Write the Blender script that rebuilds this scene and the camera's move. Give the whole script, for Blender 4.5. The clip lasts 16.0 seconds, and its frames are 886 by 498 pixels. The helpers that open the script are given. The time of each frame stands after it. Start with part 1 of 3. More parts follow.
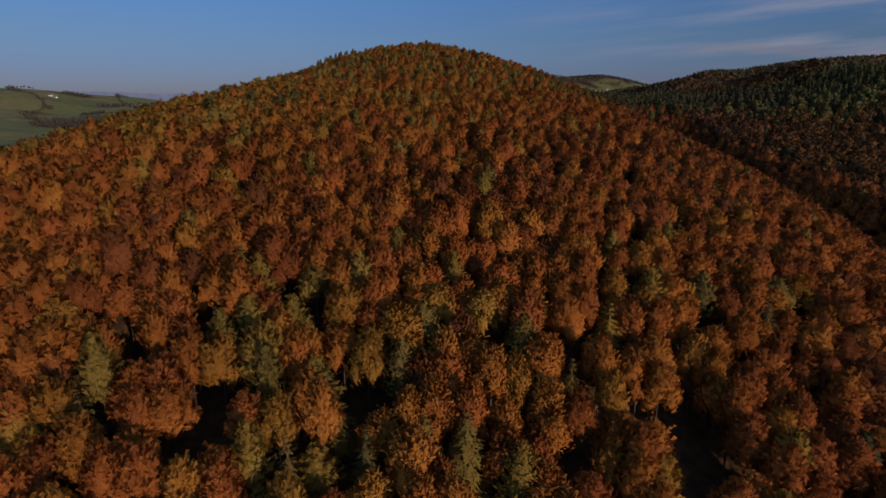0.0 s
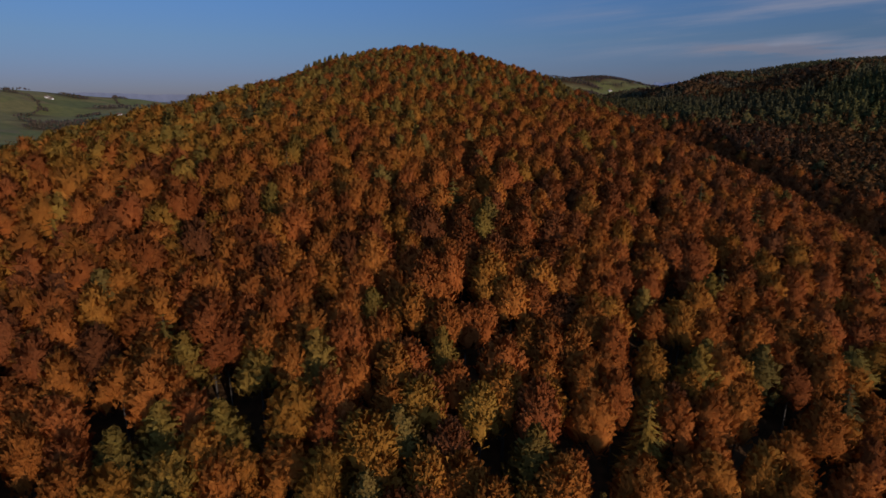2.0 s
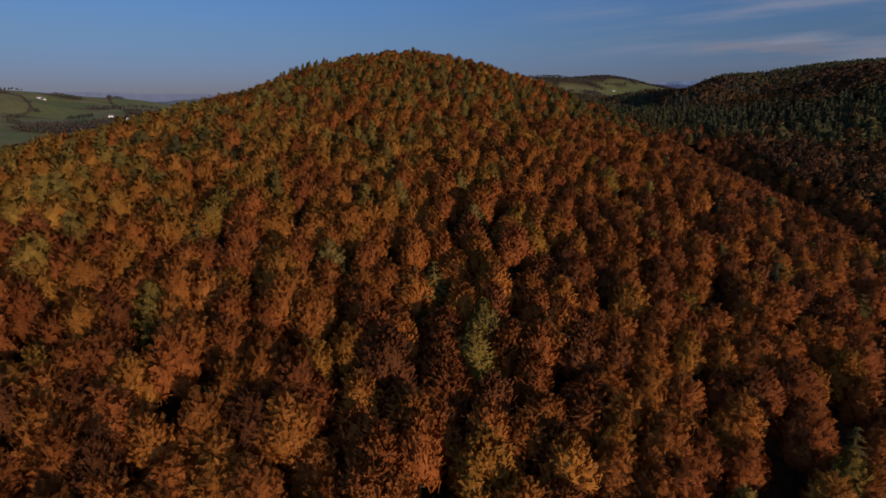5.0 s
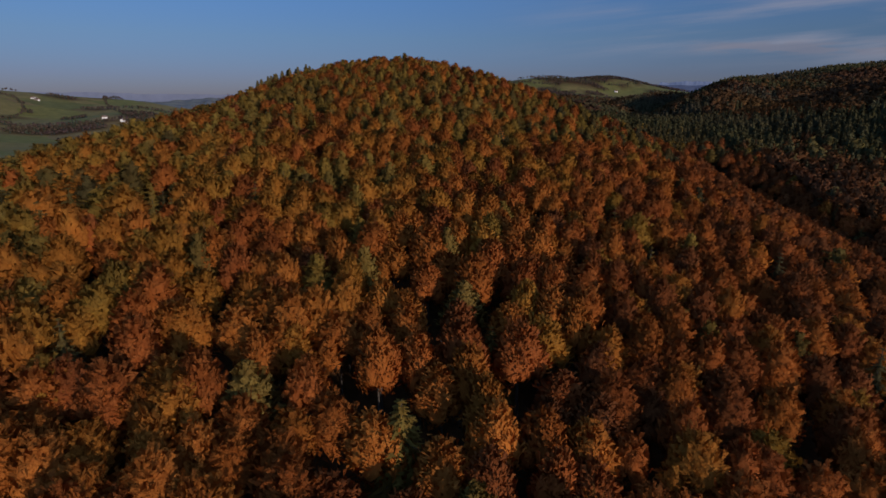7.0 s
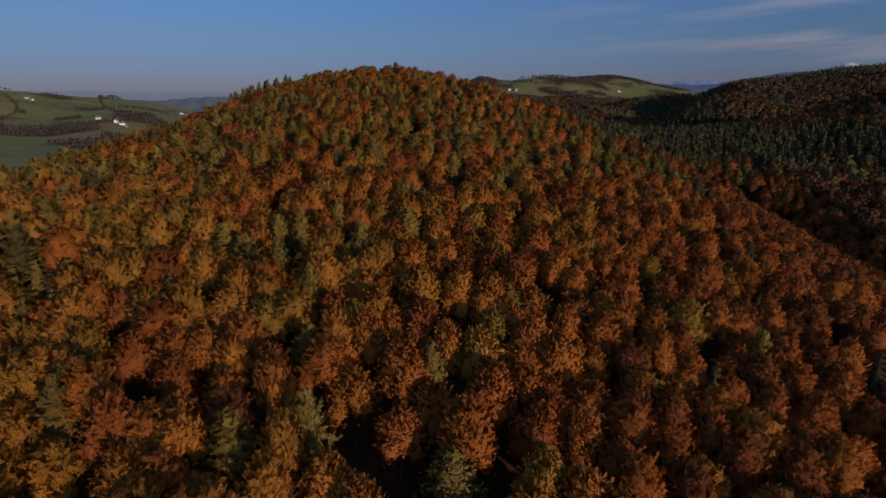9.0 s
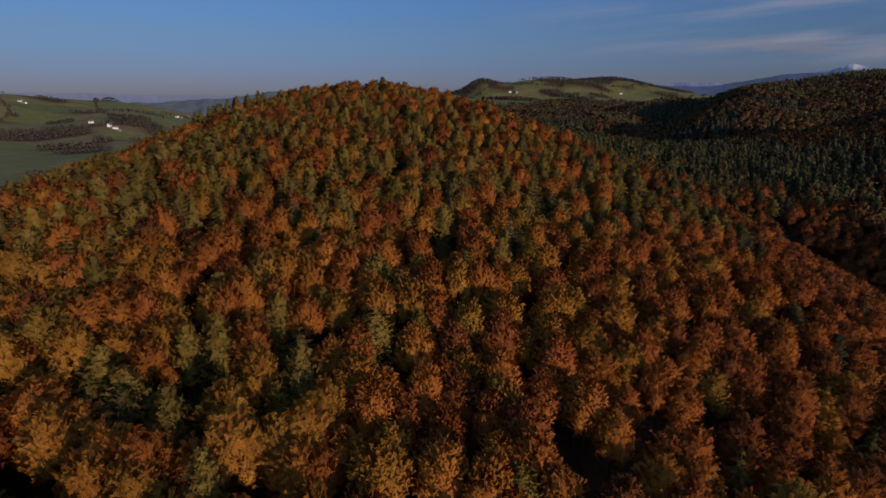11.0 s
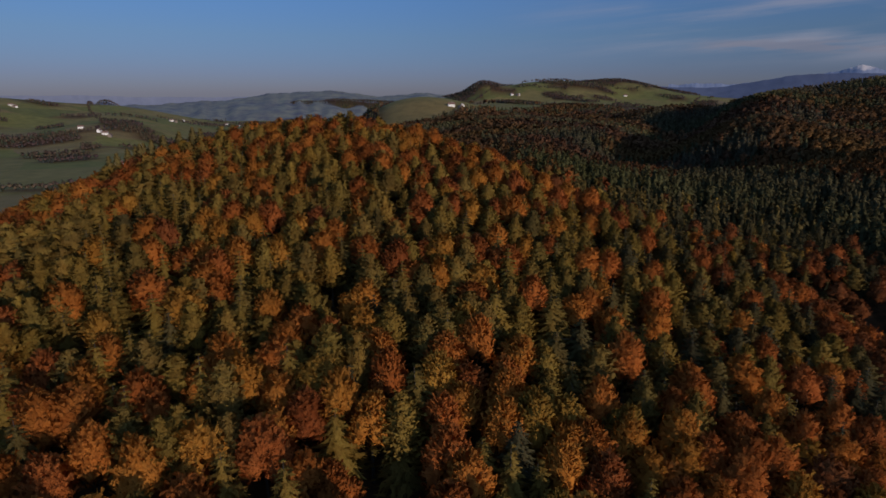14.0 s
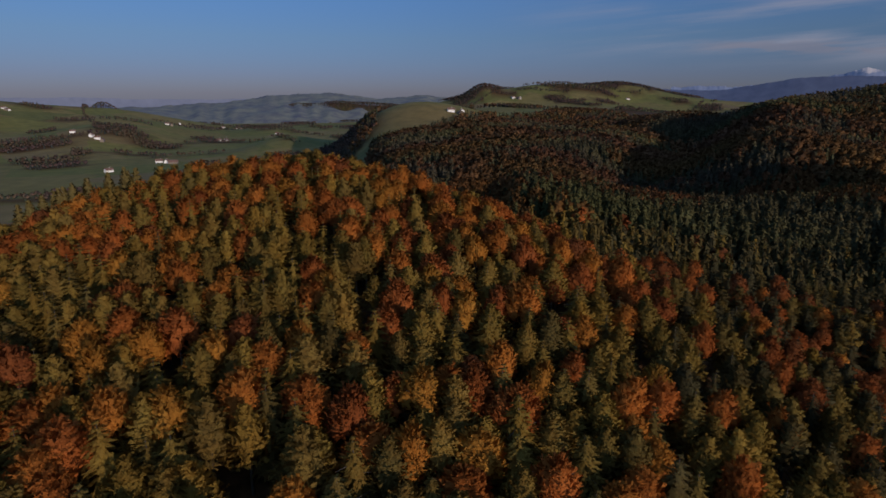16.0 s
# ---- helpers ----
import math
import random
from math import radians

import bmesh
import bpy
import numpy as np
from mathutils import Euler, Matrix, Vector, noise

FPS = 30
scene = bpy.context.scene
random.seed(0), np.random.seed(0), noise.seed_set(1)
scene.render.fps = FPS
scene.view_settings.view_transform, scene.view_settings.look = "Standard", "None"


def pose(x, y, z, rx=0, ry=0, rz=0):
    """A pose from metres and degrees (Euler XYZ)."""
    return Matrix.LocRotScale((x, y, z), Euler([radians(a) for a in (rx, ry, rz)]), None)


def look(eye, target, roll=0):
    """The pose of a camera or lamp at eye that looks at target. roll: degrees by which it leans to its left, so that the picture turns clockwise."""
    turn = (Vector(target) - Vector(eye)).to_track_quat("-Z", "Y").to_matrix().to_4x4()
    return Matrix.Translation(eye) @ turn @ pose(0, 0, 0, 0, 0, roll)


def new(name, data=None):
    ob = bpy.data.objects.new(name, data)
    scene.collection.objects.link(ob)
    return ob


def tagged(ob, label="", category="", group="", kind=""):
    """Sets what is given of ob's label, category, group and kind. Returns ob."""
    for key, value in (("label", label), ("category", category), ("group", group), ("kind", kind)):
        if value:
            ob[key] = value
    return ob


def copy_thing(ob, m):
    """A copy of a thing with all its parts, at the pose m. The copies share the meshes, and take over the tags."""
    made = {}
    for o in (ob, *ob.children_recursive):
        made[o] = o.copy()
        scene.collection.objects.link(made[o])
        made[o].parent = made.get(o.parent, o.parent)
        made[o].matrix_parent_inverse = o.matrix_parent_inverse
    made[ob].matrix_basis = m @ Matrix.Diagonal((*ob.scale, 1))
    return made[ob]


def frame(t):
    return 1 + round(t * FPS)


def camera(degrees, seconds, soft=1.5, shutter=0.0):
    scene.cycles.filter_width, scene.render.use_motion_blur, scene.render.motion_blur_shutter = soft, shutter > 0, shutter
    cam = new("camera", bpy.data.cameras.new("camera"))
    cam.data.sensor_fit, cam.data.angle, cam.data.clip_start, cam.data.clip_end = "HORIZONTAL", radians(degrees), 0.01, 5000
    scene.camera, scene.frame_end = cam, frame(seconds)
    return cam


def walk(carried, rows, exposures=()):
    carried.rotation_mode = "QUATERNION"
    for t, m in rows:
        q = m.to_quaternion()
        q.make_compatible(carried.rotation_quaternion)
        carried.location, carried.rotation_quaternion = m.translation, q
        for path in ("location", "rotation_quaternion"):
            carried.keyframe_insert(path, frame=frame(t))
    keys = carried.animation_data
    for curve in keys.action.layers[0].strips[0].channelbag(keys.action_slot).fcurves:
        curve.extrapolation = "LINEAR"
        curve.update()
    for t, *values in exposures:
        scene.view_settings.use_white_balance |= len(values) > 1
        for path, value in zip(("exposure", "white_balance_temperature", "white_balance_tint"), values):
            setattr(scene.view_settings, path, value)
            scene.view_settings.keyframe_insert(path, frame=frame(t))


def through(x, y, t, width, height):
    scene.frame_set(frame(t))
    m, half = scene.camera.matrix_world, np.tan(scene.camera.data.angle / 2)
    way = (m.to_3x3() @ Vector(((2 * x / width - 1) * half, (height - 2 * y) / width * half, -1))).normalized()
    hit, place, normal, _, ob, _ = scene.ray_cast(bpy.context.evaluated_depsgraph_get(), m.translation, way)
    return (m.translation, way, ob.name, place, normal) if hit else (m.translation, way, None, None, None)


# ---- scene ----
import itertools

cam = camera(78.0, 16.0, soft=1.6)
METRES, EYE, TILT, LEAN, TURN = 250.0, 70.0, -15.6, 0.0, 0.0
ROWS = [
    (0.0, -0.0000, 0.0000, -0.0000, -0.00, -0.00, -0.00),
    (0.5, 0.0029, 0.0308, 0.0135, 0.05, 0.00, 0.02),
    (1.0, 0.0059, 0.0621, 0.0279, 0.08, 0.00, 0.02),
    (1.5, 0.0092, 0.0948, 0.0422, 0.09, 0.01, 0.01),
    (2.0, 0.0122, 0.1282, 0.0562, 0.12, 0.02, 0.01),
    (2.5, 0.0155, 0.1620, 0.0709, 0.14, 0.04, -0.02),
    (3.0, 0.0181, 0.1954, 0.0866, 0.15, 0.03, -0.06),
    (3.5, 0.0218, 0.2295, 0.1023, 0.20, 0.02, -0.07),
    (4.0, 0.0250, 0.2628, 0.1179, 0.20, -0.05, -0.00),
    (6.5, 0.0440, 0.4479, 0.2043, 0.32, -0.17, -0.12),
    (7.0, 0.0471, 0.4841, 0.2223, 0.32, -0.20, -0.13),
    (7.5, 0.0496, 0.5202, 0.2409, 0.36, -0.25, -0.11),
    (8.0, 0.0525, 0.5562, 0.2603, 0.38, -0.31, -0.08),
    (8.5, 0.0549, 0.5903, 0.2784, 0.38, -0.38, -0.14),
    (9.0, 0.0576, 0.6263, 0.2981, 0.38, -0.40, -0.21),
    (11.5, 0.0728, 0.8161, 0.3950, 0.43, -0.33, -0.17),
    (12.0, 0.0766, 0.8563, 0.4157, 0.45, -0.35, -0.21),
    (12.5, 0.0803, 0.8962, 0.4356, 0.47, -0.39, -0.21),
    (13.0, 0.0847, 0.9362, 0.4565, 0.51, -0.39, -0.22),
    (13.5, 0.0884, 0.9753, 0.4774, 0.56, -0.36, -0.18),
    (14.0, 0.0924, 1.0147, 0.4986, 0.63, -0.36, -0.17),
    (14.5, 0.0954, 1.0543, 0.5200, 0.62, -0.37, -0.16),
    (15.0, 0.0983, 1.0956, 0.5419, 0.59, -0.36, -0.16),
    (15.5, 0.1013, 1.1354, 0.5626, 0.61, -0.30, -0.20),
    (16.0, 0.1035, 1.1750, 0.5828, 0.68, -0.26, -0.25),
]
walk(cam, [(t, pose(0, 0, EYE, TILT, LEAN, TURN) @ pose(METRES * x, METRES * y, METRES * z, 90 + pitch, roll, yaw)) for t, x, y, z, yaw, pitch, roll in ROWS],
     exposures=[(0.0, 0.3, 6250, 14), (16.0, 0.3, 6250, 14)])

# ---- sky, sun ----
SUN_AZ, SUN_EL = radians(144), radians(11)   # clockwise from +y: low afternoon light from behind, on the right
world = bpy.data.worlds.new("world")
scene.world = world
world.use_nodes = True
wn, wl = world.node_tree.nodes, world.node_tree.links
wn.clear()
sky = wn.new("ShaderNodeTexSky")
sky.sky_type, sky.sun_disc = "NISHITA", False
sky.sun_elevation, sky.sun_rotation = SUN_EL, SUN_AZ
sky.altitude, sky.air_density, sky.dust_density, sky.ozone_density = 600, 1.0, 0.15, 3.0
coord = wn.new("ShaderNodeTexCoord")
height = wn.new("ShaderNodeSeparateXYZ")
wl.new(coord.outputs["Generated"], height.inputs[0])
depth = wn.new("ShaderNodeValToRGB")       # the dry, deep blue of a clear autumn sky, thickening to mauve haze low down; overhead, out of view, brightened as fill light
shades = depth.color_ramp.elements
shades[0].position, shades[0].color = 0.0, (0.172, 0.188, 0.355, 1)
shades[1].position, shades[1].color = 0.65, (1.95, 1.85, 1.75, 1)
for pos, col in ((0.03, (0.20, 0.214, 0.385, 1)), (0.09, (0.258, 0.29, 0.408, 1)), (0.18, (0.30, 0.38, 0.535, 1)), (0.42, (1.25, 1.25, 1.26, 1))):
    shades.new(pos).color = col
wl.new(height.outputs[2], depth.inputs["Fac"])
deep = wn.new("ShaderNodeMixRGB")
deep.blend_type = "MULTIPLY"
deep.inputs[0].default_value = 1.0
wl.new(sky.outputs["Color"], deep.inputs[1])
wl.new(depth.outputs["Color"], deep.inputs[2])


def sky_math(op, a, b=0.0):
    node = wn.new("ShaderNodeMath")
    node.operation = op
    for slot, value in zip(node.inputs, (a, b)):
        if isinstance(value, (int, float)):
            slot.default_value = value
        else:
            wl.new(value, slot)
    return node.outputs[0]


def sky_step(value, low, high):
    node = wn.new("ShaderNodeMapRange")
    node.interpolation_type = "SMOOTHSTEP"
    node.inputs["From Min"].default_value, node.inputs["From Max"].default_value = low, high
    wl.new(value, node.inputs["Value"])
    return node.outputs["Result"]


def streaks(along, across, lean, detail, low, high):
    """Cloud drawn out along the horizon; lean: how it climbs towards the east."""
    place = wn.new("ShaderNodeCombineXYZ")
    wl.new(sky_math("MULTIPLY", east_of, along), place.inputs[0])
    wl.new(sky_math("MULTIPLY", sky_math("SUBTRACT", above, sky_math("MULTIPLY", east_of, lean)), across), place.inputs[1])
    cloudy = wn.new("ShaderNodeTexNoise")
    cloudy.inputs["Scale"].default_value, cloudy.inputs["Detail"].default_value, cloudy.inputs["Roughness"].default_value = 1.0, detail, 0.55
    wl.new(place.outputs[0], cloudy.inputs["Vector"])
    return sky_step(cloudy.outputs["Fac"], low, high)


ahead = sky_math("MAXIMUM", height.outputs[1], 0.05)
east_of, above = sky_math("DIVIDE", height.outputs[0], ahead), sky_math("DIVIDE", height.outputs[2], ahead)
cirrus = sky_math("MULTIPLY", streaks(1.9, 26, 0.10, 7, 0.40, 0.74), sky_math("MULTIPLY", sky_step(east_of, 0.0, 0.55), sky_step(above, 0.035, 0.09)))
puffs = sky_math("MULTIPLY", streaks(9, 70, 0.0, 5, 0.42, 0.56), sky_math("MULTIPLY", sky_step(east_of, 0.38, 0.5), sky_math("MULTIPLY", sky_step(above, 0.062, 0.072), sky_step(sky_math("SUBTRACT", 0.0, above), -0.094, -0.080))))
veil = wn.new("ShaderNodeMixRGB")
veil.inputs[2].default_value = (2.05, 2.0, 2.3, 1)
wl.new(sky_math("MULTIPLY", cirrus, 0.75), veil.inputs[0])
wl.new(deep.outputs["Color"], veil.inputs[1])
cloud = wn.new("ShaderNodeMixRGB")
cloud.inputs[2].default_value = (1.25, 1.25, 1.55, 1)
wl.new(sky_math("MULTIPLY", puffs, 0.6), cloud.inputs[0])
wl.new(veil.outputs["Color"], cloud.inputs[1])
back = wn.new("ShaderNodeBackground")
back.inputs["Strength"].default_value = 0.12
wout = wn.new("ShaderNodeOutputWorld")
wl.new(cloud.outputs["Color"], back.inputs["Color"])
wl.new(back.outputs["Background"], wout.inputs["Surface"])

sun = new("sun", bpy.data.lights.new("sun", "SUN"))
sun.data.energy, sun.data.angle, sun.data.color = 2.65, radians(0.55), (1.0, 0.84, 0.68)
to_sun = Vector((math.sin(SUN_AZ) * math.cos(SUN_EL), math.cos(SUN_AZ) * math.cos(SUN_EL), math.sin(SUN_EL)))
sun.matrix_world = look((to_sun * 900)[:], (0, 0, 0))


# ---- materials ----
def nodes_of(name):
    mat = bpy.data.materials.new(name)
    mat.use_nodes = True
    nt = mat.node_tree
    nt.nodes.clear()
    out = nt.nodes.new("ShaderNodeOutputMaterial")
    return mat, nt.nodes, nt.links, out


def noise_node(n, l, scale, detail=4, rough=0.55, source="Object"):
    tc = n.new("ShaderNodeTexCoord")
    t = n.new("ShaderNodeTexNoise")
    t.inputs["Scale"].default_value, t.inputs["Detail"].default_value, t.inputs["Roughness"].default_value = scale, detail, rough
    l.new(tc.outputs[source], t.inputs["Vector"])
    return t.outputs["Fac"]


def ramp_node(n, l, fac, stops):
    r = n.new("ShaderNodeValToRGB")
    e = r.color_ramp.elements
    while len(e) < len(stops):
        e.new(0.5)
    for slot, (pos, col) in zip(e, stops):
        slot.position, slot.color = pos, (*col, 1)
    l.new(fac, r.inputs["Fac"])
    return r.outputs["Color"]


def mix_node(n, l, a, b, fac, mode="MIX"):
    m = n.new("ShaderNodeMixRGB")
    m.blend_type = mode
    for i, v in ((0, fac), (1, a), (2, b)):
        if isinstance(v, (int, float)):
            m.inputs[i].default_value = v
        elif isinstance(v, tuple):
            m.inputs[i].default_value = (*v, 1)
        else:
            l.new(v, m.inputs[i])
    return m.outputs["Color"]


def leaf_material(name, by_object, gaps=0.0, through=0.2):
    """Foliage: each tree has its own tint; sprays differ a little in value and hue. gaps: how fine the sprays break up into leaves, per metre."""
    mat, n, l, out = nodes_of(name)
    if by_object:
        info = n.new("ShaderNodeObjectInfo")
        tint = info.outputs["Color"]
    else:
        at = n.new("ShaderNodeAttribute")
        at.attribute_name = "tint"
        tint = at.outputs["Color"]
    geo = n.new("ShaderNodeNewGeometry")
    spray = ramp_node(n, l, geo.outputs["Random Per Island"], [(0, (0.86, 0.84, 0.86)), (0.5, (1, 1, 1)), (1, (1.14, 1.17, 1.10))])
    patch = ramp_node(n, l, noise_node(n, l, 0.35, 3), [(0.3, (0.90, 0.84, 0.83)), (0.7, (1.10, 1.16, 1.18))])
    col = mix_node(n, l, mix_node(n, l, tint, spray, 1.0, "MULTIPLY"), patch, 1.0, "MULTIPLY")
    relief = n.new("ShaderNodeBump")
    relief.inputs["Strength"].default_value, relief.inputs["Distance"].default_value = 0.5, 0.4
    l.new(noise_node(n, l, 2.2, 3, 0.6), relief.inputs["Height"])
    d, tr, ms = n.new("ShaderNodeBsdfDiffuse"), n.new("ShaderNodeBsdfTranslucent"), n.new("ShaderNodeMixShader")
    ms.inputs[0].default_value = through
    l.new(col, d.inputs["Color"])
    l.new(relief.outputs["Normal"], d.inputs["Normal"])
    l.new(col, tr.inputs["Color"])
    l.new(d.outputs[0], ms.inputs[1])
    l.new(tr.outputs[0], ms.inputs[2])
    shade = ms.outputs[0]
    if gaps:
        cut = n.new("ShaderNodeMath")
        cut.operation, cut.inputs[1].default_value = "GREATER_THAN", 0.465
        l.new(noise_node(n, l, gaps, 2, 0.6), cut.inputs[0])
        clear, lace = n.new("ShaderNodeBsdfTransparent"), n.new("ShaderNodeMixShader")
        l.new(cut.outputs[0], lace.inputs[0])
        l.new(clear.outputs[0], lace.inputs[1])
        l.new(shade, lace.inputs[2])
        shade = lace.outputs[0]
    l.new(shade, out.inputs["Surface"])
    return mat


def plain_material(name, stops, scale, rough=0.85, bump=0.0, source="Object", fine=6):
    mat, n, l, out = nodes_of(name)
    p = n.new("ShaderNodeBsdfPrincipled")
    fac = noise_node(n, l, scale, fine, source=source)
    l.new(ramp_node(n, l, fac, stops), p.inputs["Base Color"])
    p.inputs["Roughness"].default_value = rough
    if bump:
        b = n.new("ShaderNodeBump")
        b.inputs["Strength"].default_value = bump
        l.new(fac, b.inputs["Height"])
        l.new(b.outputs["Normal"], p.inputs["Normal"])
    l.new(p.outputs[0], out.inputs["Surface"])
    return mat


def ground_material():
    """Meadow parcels in several greens; leaf litter and soil where the land is wooded."""
    mat, n, l, out = nodes_of("ground_cover")
    p = n.new("ShaderNodeBsdfPrincipled")
    p.inputs["Roughness"].default_value, p.inputs["Specular IOR Level"].default_value = 0.95, 0.08
    tc = n.new("ShaderNodeTexCoord")
    bend = n.new("ShaderNodeTexNoise")
    bend.inputs["Scale"].default_value, bend.inputs["Detail"].default_value = 0.006, 2
    l.new(tc.outputs["Object"], bend.inputs["Vector"])
    wob = n.new("ShaderNodeVectorMath")
    wob.operation = "MULTIPLY_ADD"
    wob.inputs[1].default_value = (90, 90, 0)
    l.new(bend.outputs["Color"], wob.inputs[0])
    l.new(tc.outputs["Object"], wob.inputs[2])
    flat = n.new("ShaderNodeVectorMath")
    flat.operation = "MULTIPLY"
    flat.inputs[1].default_value = (1, 1, 0)
    l.new(wob.outputs[0], flat.inputs[0])
    cell = n.new("ShaderNodeTexVoronoi")
    cell.inputs["Scale"].default_value = 0.0055
    l.new(flat.outputs[0], cell.inputs["Vector"])
    sep = n.new("ShaderNodeSeparateColor")
    l.new(cell.outputs["Color"], sep.inputs[0])
    meadow = ramp_node(n, l, sep.outputs[0], [(0.0, (0.112, 0.108, 0.034)), (0.35, (0.143, 0.132, 0.038)), (0.65, (0.148, 0.120, 0.042)), (0.85, (0.182, 0.140, 0.050)), (1.0, (0.150, 0.103, 0.050))])
    mott = ramp_node(n, l, noise_node(n, l, 0.03, 8, 0.65), [(0.3, (0.72, 0.74, 0.7)), (0.7, (1.2, 1.15, 1.1))])
    dry = n.new("ShaderNodeAttribute")
    dry.attribute_name = "dry"
    grass = mix_node(n, l, mix_node(n, l, meadow, (0.165, 0.118, 0.045), dry.outputs["Fac"]), mott, 1.0, "MULTIPLY")
    litter = ramp_node(n, l, noise_node(n, l, 0.4, 6), [(0.3, (0.03, 0.018, 0.009)), (0.7, (0.10, 0.05, 0.022))])
    at = n.new("ShaderNodeAttribute")
    at.attribute_name = "wooded"
    l.new(mix_node(n, l, grass, litter, at.outputs["Fac"]), p.inputs["Base Color"])
    l.new(p.outputs[0], out.inputs["Surface"])
    return mat


LEAF_THING = leaf_material("foliage", True)
LEAF_NEAR = leaf_material("foliage_near", False, 7.5)
LEAF_MID = leaf_material("foliage_middle", False, 5.5)
LEAF_STUFF = leaf_material("foliage_mass", False)
BARK = plain_material("bark", [(0.3, (0.03, 0.023, 0.018)), (0.7, (0.075, 0.06, 0.047))], 3.0, bump=0.5)
PALE_BARK = plain_material("pale_bark", [(0.3, (0.16, 0.14, 0.115)), (0.7, (0.32, 0.285, 0.235))], 3.0)
GROUND = ground_material()
PLASTER = plain_material("white_plaster", [(0.3, (0.62, 0.60, 0.56)), (0.7, (0.82, 0.80, 0.76))], 0.5)
ROOF_TILE = plain_material("clay_roof", [(0.3, (0.10, 0.055, 0.04)), (0.7, (0.19, 0.10, 0.07))], 0.8, bump=0.3)
BARN_WOOD = plain_material("grey_boards", [(0.3, (0.12, 0.095, 0.075)), (0.7, (0.22, 0.18, 0.14))], 0.6)
GLASS_DARK = plain_material("dark_pane", [(0.3, (0.02, 0.022, 0.025)), (0.7, (0.03, 0.033, 0.038))], 1.0, rough=0.15)


# ---- lie of the land ----
def sig(a):
    return 1 / (1 + np.exp(-np.clip(a, -40, 40)))


def bump(x, y, cx, cy, sx, sy):
    return np.exp(-((x - cx) / sx) ** 2 - ((y - cy) / sy) ** 2)


def main_hill(x,y):
    xs=np.clip(x,-135,140); ys=np.clip(y,40,490)
    u,v=xs/100,(ys-280)/200
    z=(69.6-10.2*u+39.1*v-6.8*u*u+4.05*u*v-4.7*v*v+0.5*u**3-8.5*u*u*v+0.8*u*v*v+11.8*v**3-4.0*v**4-5.4*u*u*v*v)-19.5*np.clip(1.05-0.43*(y-110)/340,0.62,1.05)
    for d,g,r in ((-112-x,.42,60),(x-126,.75,42),(40-y,.35,40),(y-484+.62*np.maximum(x+15,0)*sig((y-440)/12),.55,45)):
        d=np.maximum(d,0); z=z-g*d*d/(d+r)
    return z

def ground(x,y):
    x=np.asarray(x,float);y=np.asarray(y,float)
    base=-52+112*sig((x+340-0.10*(y-900))/110)*sig((y-640)/80)
    # the western valley: a broad meadow slope rising away to a crest that sinks towards the north
    far=np.hypot(x-30,y-300); west=np.degrees(np.arctan2(30-x,y-300))
    crest=-70+172*sig((west-26)/5.5)
    slope=(crest+75)*np.clip((far-1450)/1700,0,1)**1.15-(crest+95)*sig((far-3500)/140)
    fold=13*np.sin(far/165+west/5)+9*np.sin(west/2.1+far/420)
    west_in=sig((west-11)/1.5)*sig((y-650)/60)
    base=base*(1-west_in)+(-75+slope+fold*np.clip((far-1300)/500,0,1)*sig((3600-far)/100))*west_in
    base=base+(15*np.sin(x/310+.8)*np.sin(y/410+1.2)+7*np.sin(x/120+y/200)+4*np.sin(y/90-x/140))*sig((y-1100)/200)
    base=base+66*bump(x,y,190,3320,95,180)+56*bump(x,y,-15,3330,150,210)+7*np.sin(x/75+.5)*np.sin(y/110)*bump(x,y,600,3400,700,400)+88*bump(x,y,520,3420,430,330)+95*bump(x,y,1000,3700,600,420)+66*bump(x,y,-90,1850,270,230)
    for cx,cy,sx,sy,a in ((-2330,4130,150,120,150),(-1990,4330,170,140,85),(-1620,4400,200,160,75),(-1330,4330,190,170,95),(-1080,4380,170,180,110),(-820,4330,190,170,110),(-560,4400,200,170,95),(-330,4300,160,160,70),(-560,2350,150,260,60),(-480,1500,110,220,40)):
        base=base+a*bump(x,y,cx,cy,sx,sy)
    crown=82+60*sig((x-720)/90)
    east=-52+(crown+52)*np.exp(-(np.where(y<1340,(y-1340)/600,(y-1340)/900))**2)*sig((x-330)/60)
    # a hollow that climbs north-east behind the shoulder, with a spur along its far side
    along,off=(x-220)*.5+(y-880)*.866,(x-220)*.866-(y-880)*.5
    inside=sig((along+40)/30)*sig((620-along)/60)
    spur=(15*np.exp(-((off-125)/55)**2)-30*np.exp(-(off/55)**2)+5*np.sin(along/60)*np.exp(-((off-125)/90)**2))*inside
    # the wooded shoulder beyond the side valley; the valley runs out where the shoulder joins the hill
    u,v=np.clip((x-220)/80,-2.1,2.4),np.clip((y-500)/100,-3.2,2.4)
    rise=47.5+.3*u+14.6*v+6.1*u*u+1.3*u*v-1.85*v*v-.8*v**3
    foot=176-140*sig((y-486)/12)
    shoulder=-52+(rise+52)*sig((x-foot)/9)*sig((780-y)/40)*sig((620-x)/60)
    hills=[main_hill(x,y),east,shoulder,base]
    hills=[h-12*bump(x,y,205,850,95,140)+spur for h in hills]
    k=6.0
    m=np.max(hills,axis=0)
    return m+5*sig((y-790)/15)*sig((1700-y)/60)+k*np.log(sum(np.exp((h-m)/k) for h in hills))


def wave(x, y, a, b):
    """A smooth wandering value from about -1 to 1."""
    return 0.5 * (np.sin(x / a + 1.3 * np.sin(y / (b * 1.3) + 0.7)) + np.sin(y / b + 1.7 * np.sin(x / (a * 1.2) + 2.1)))


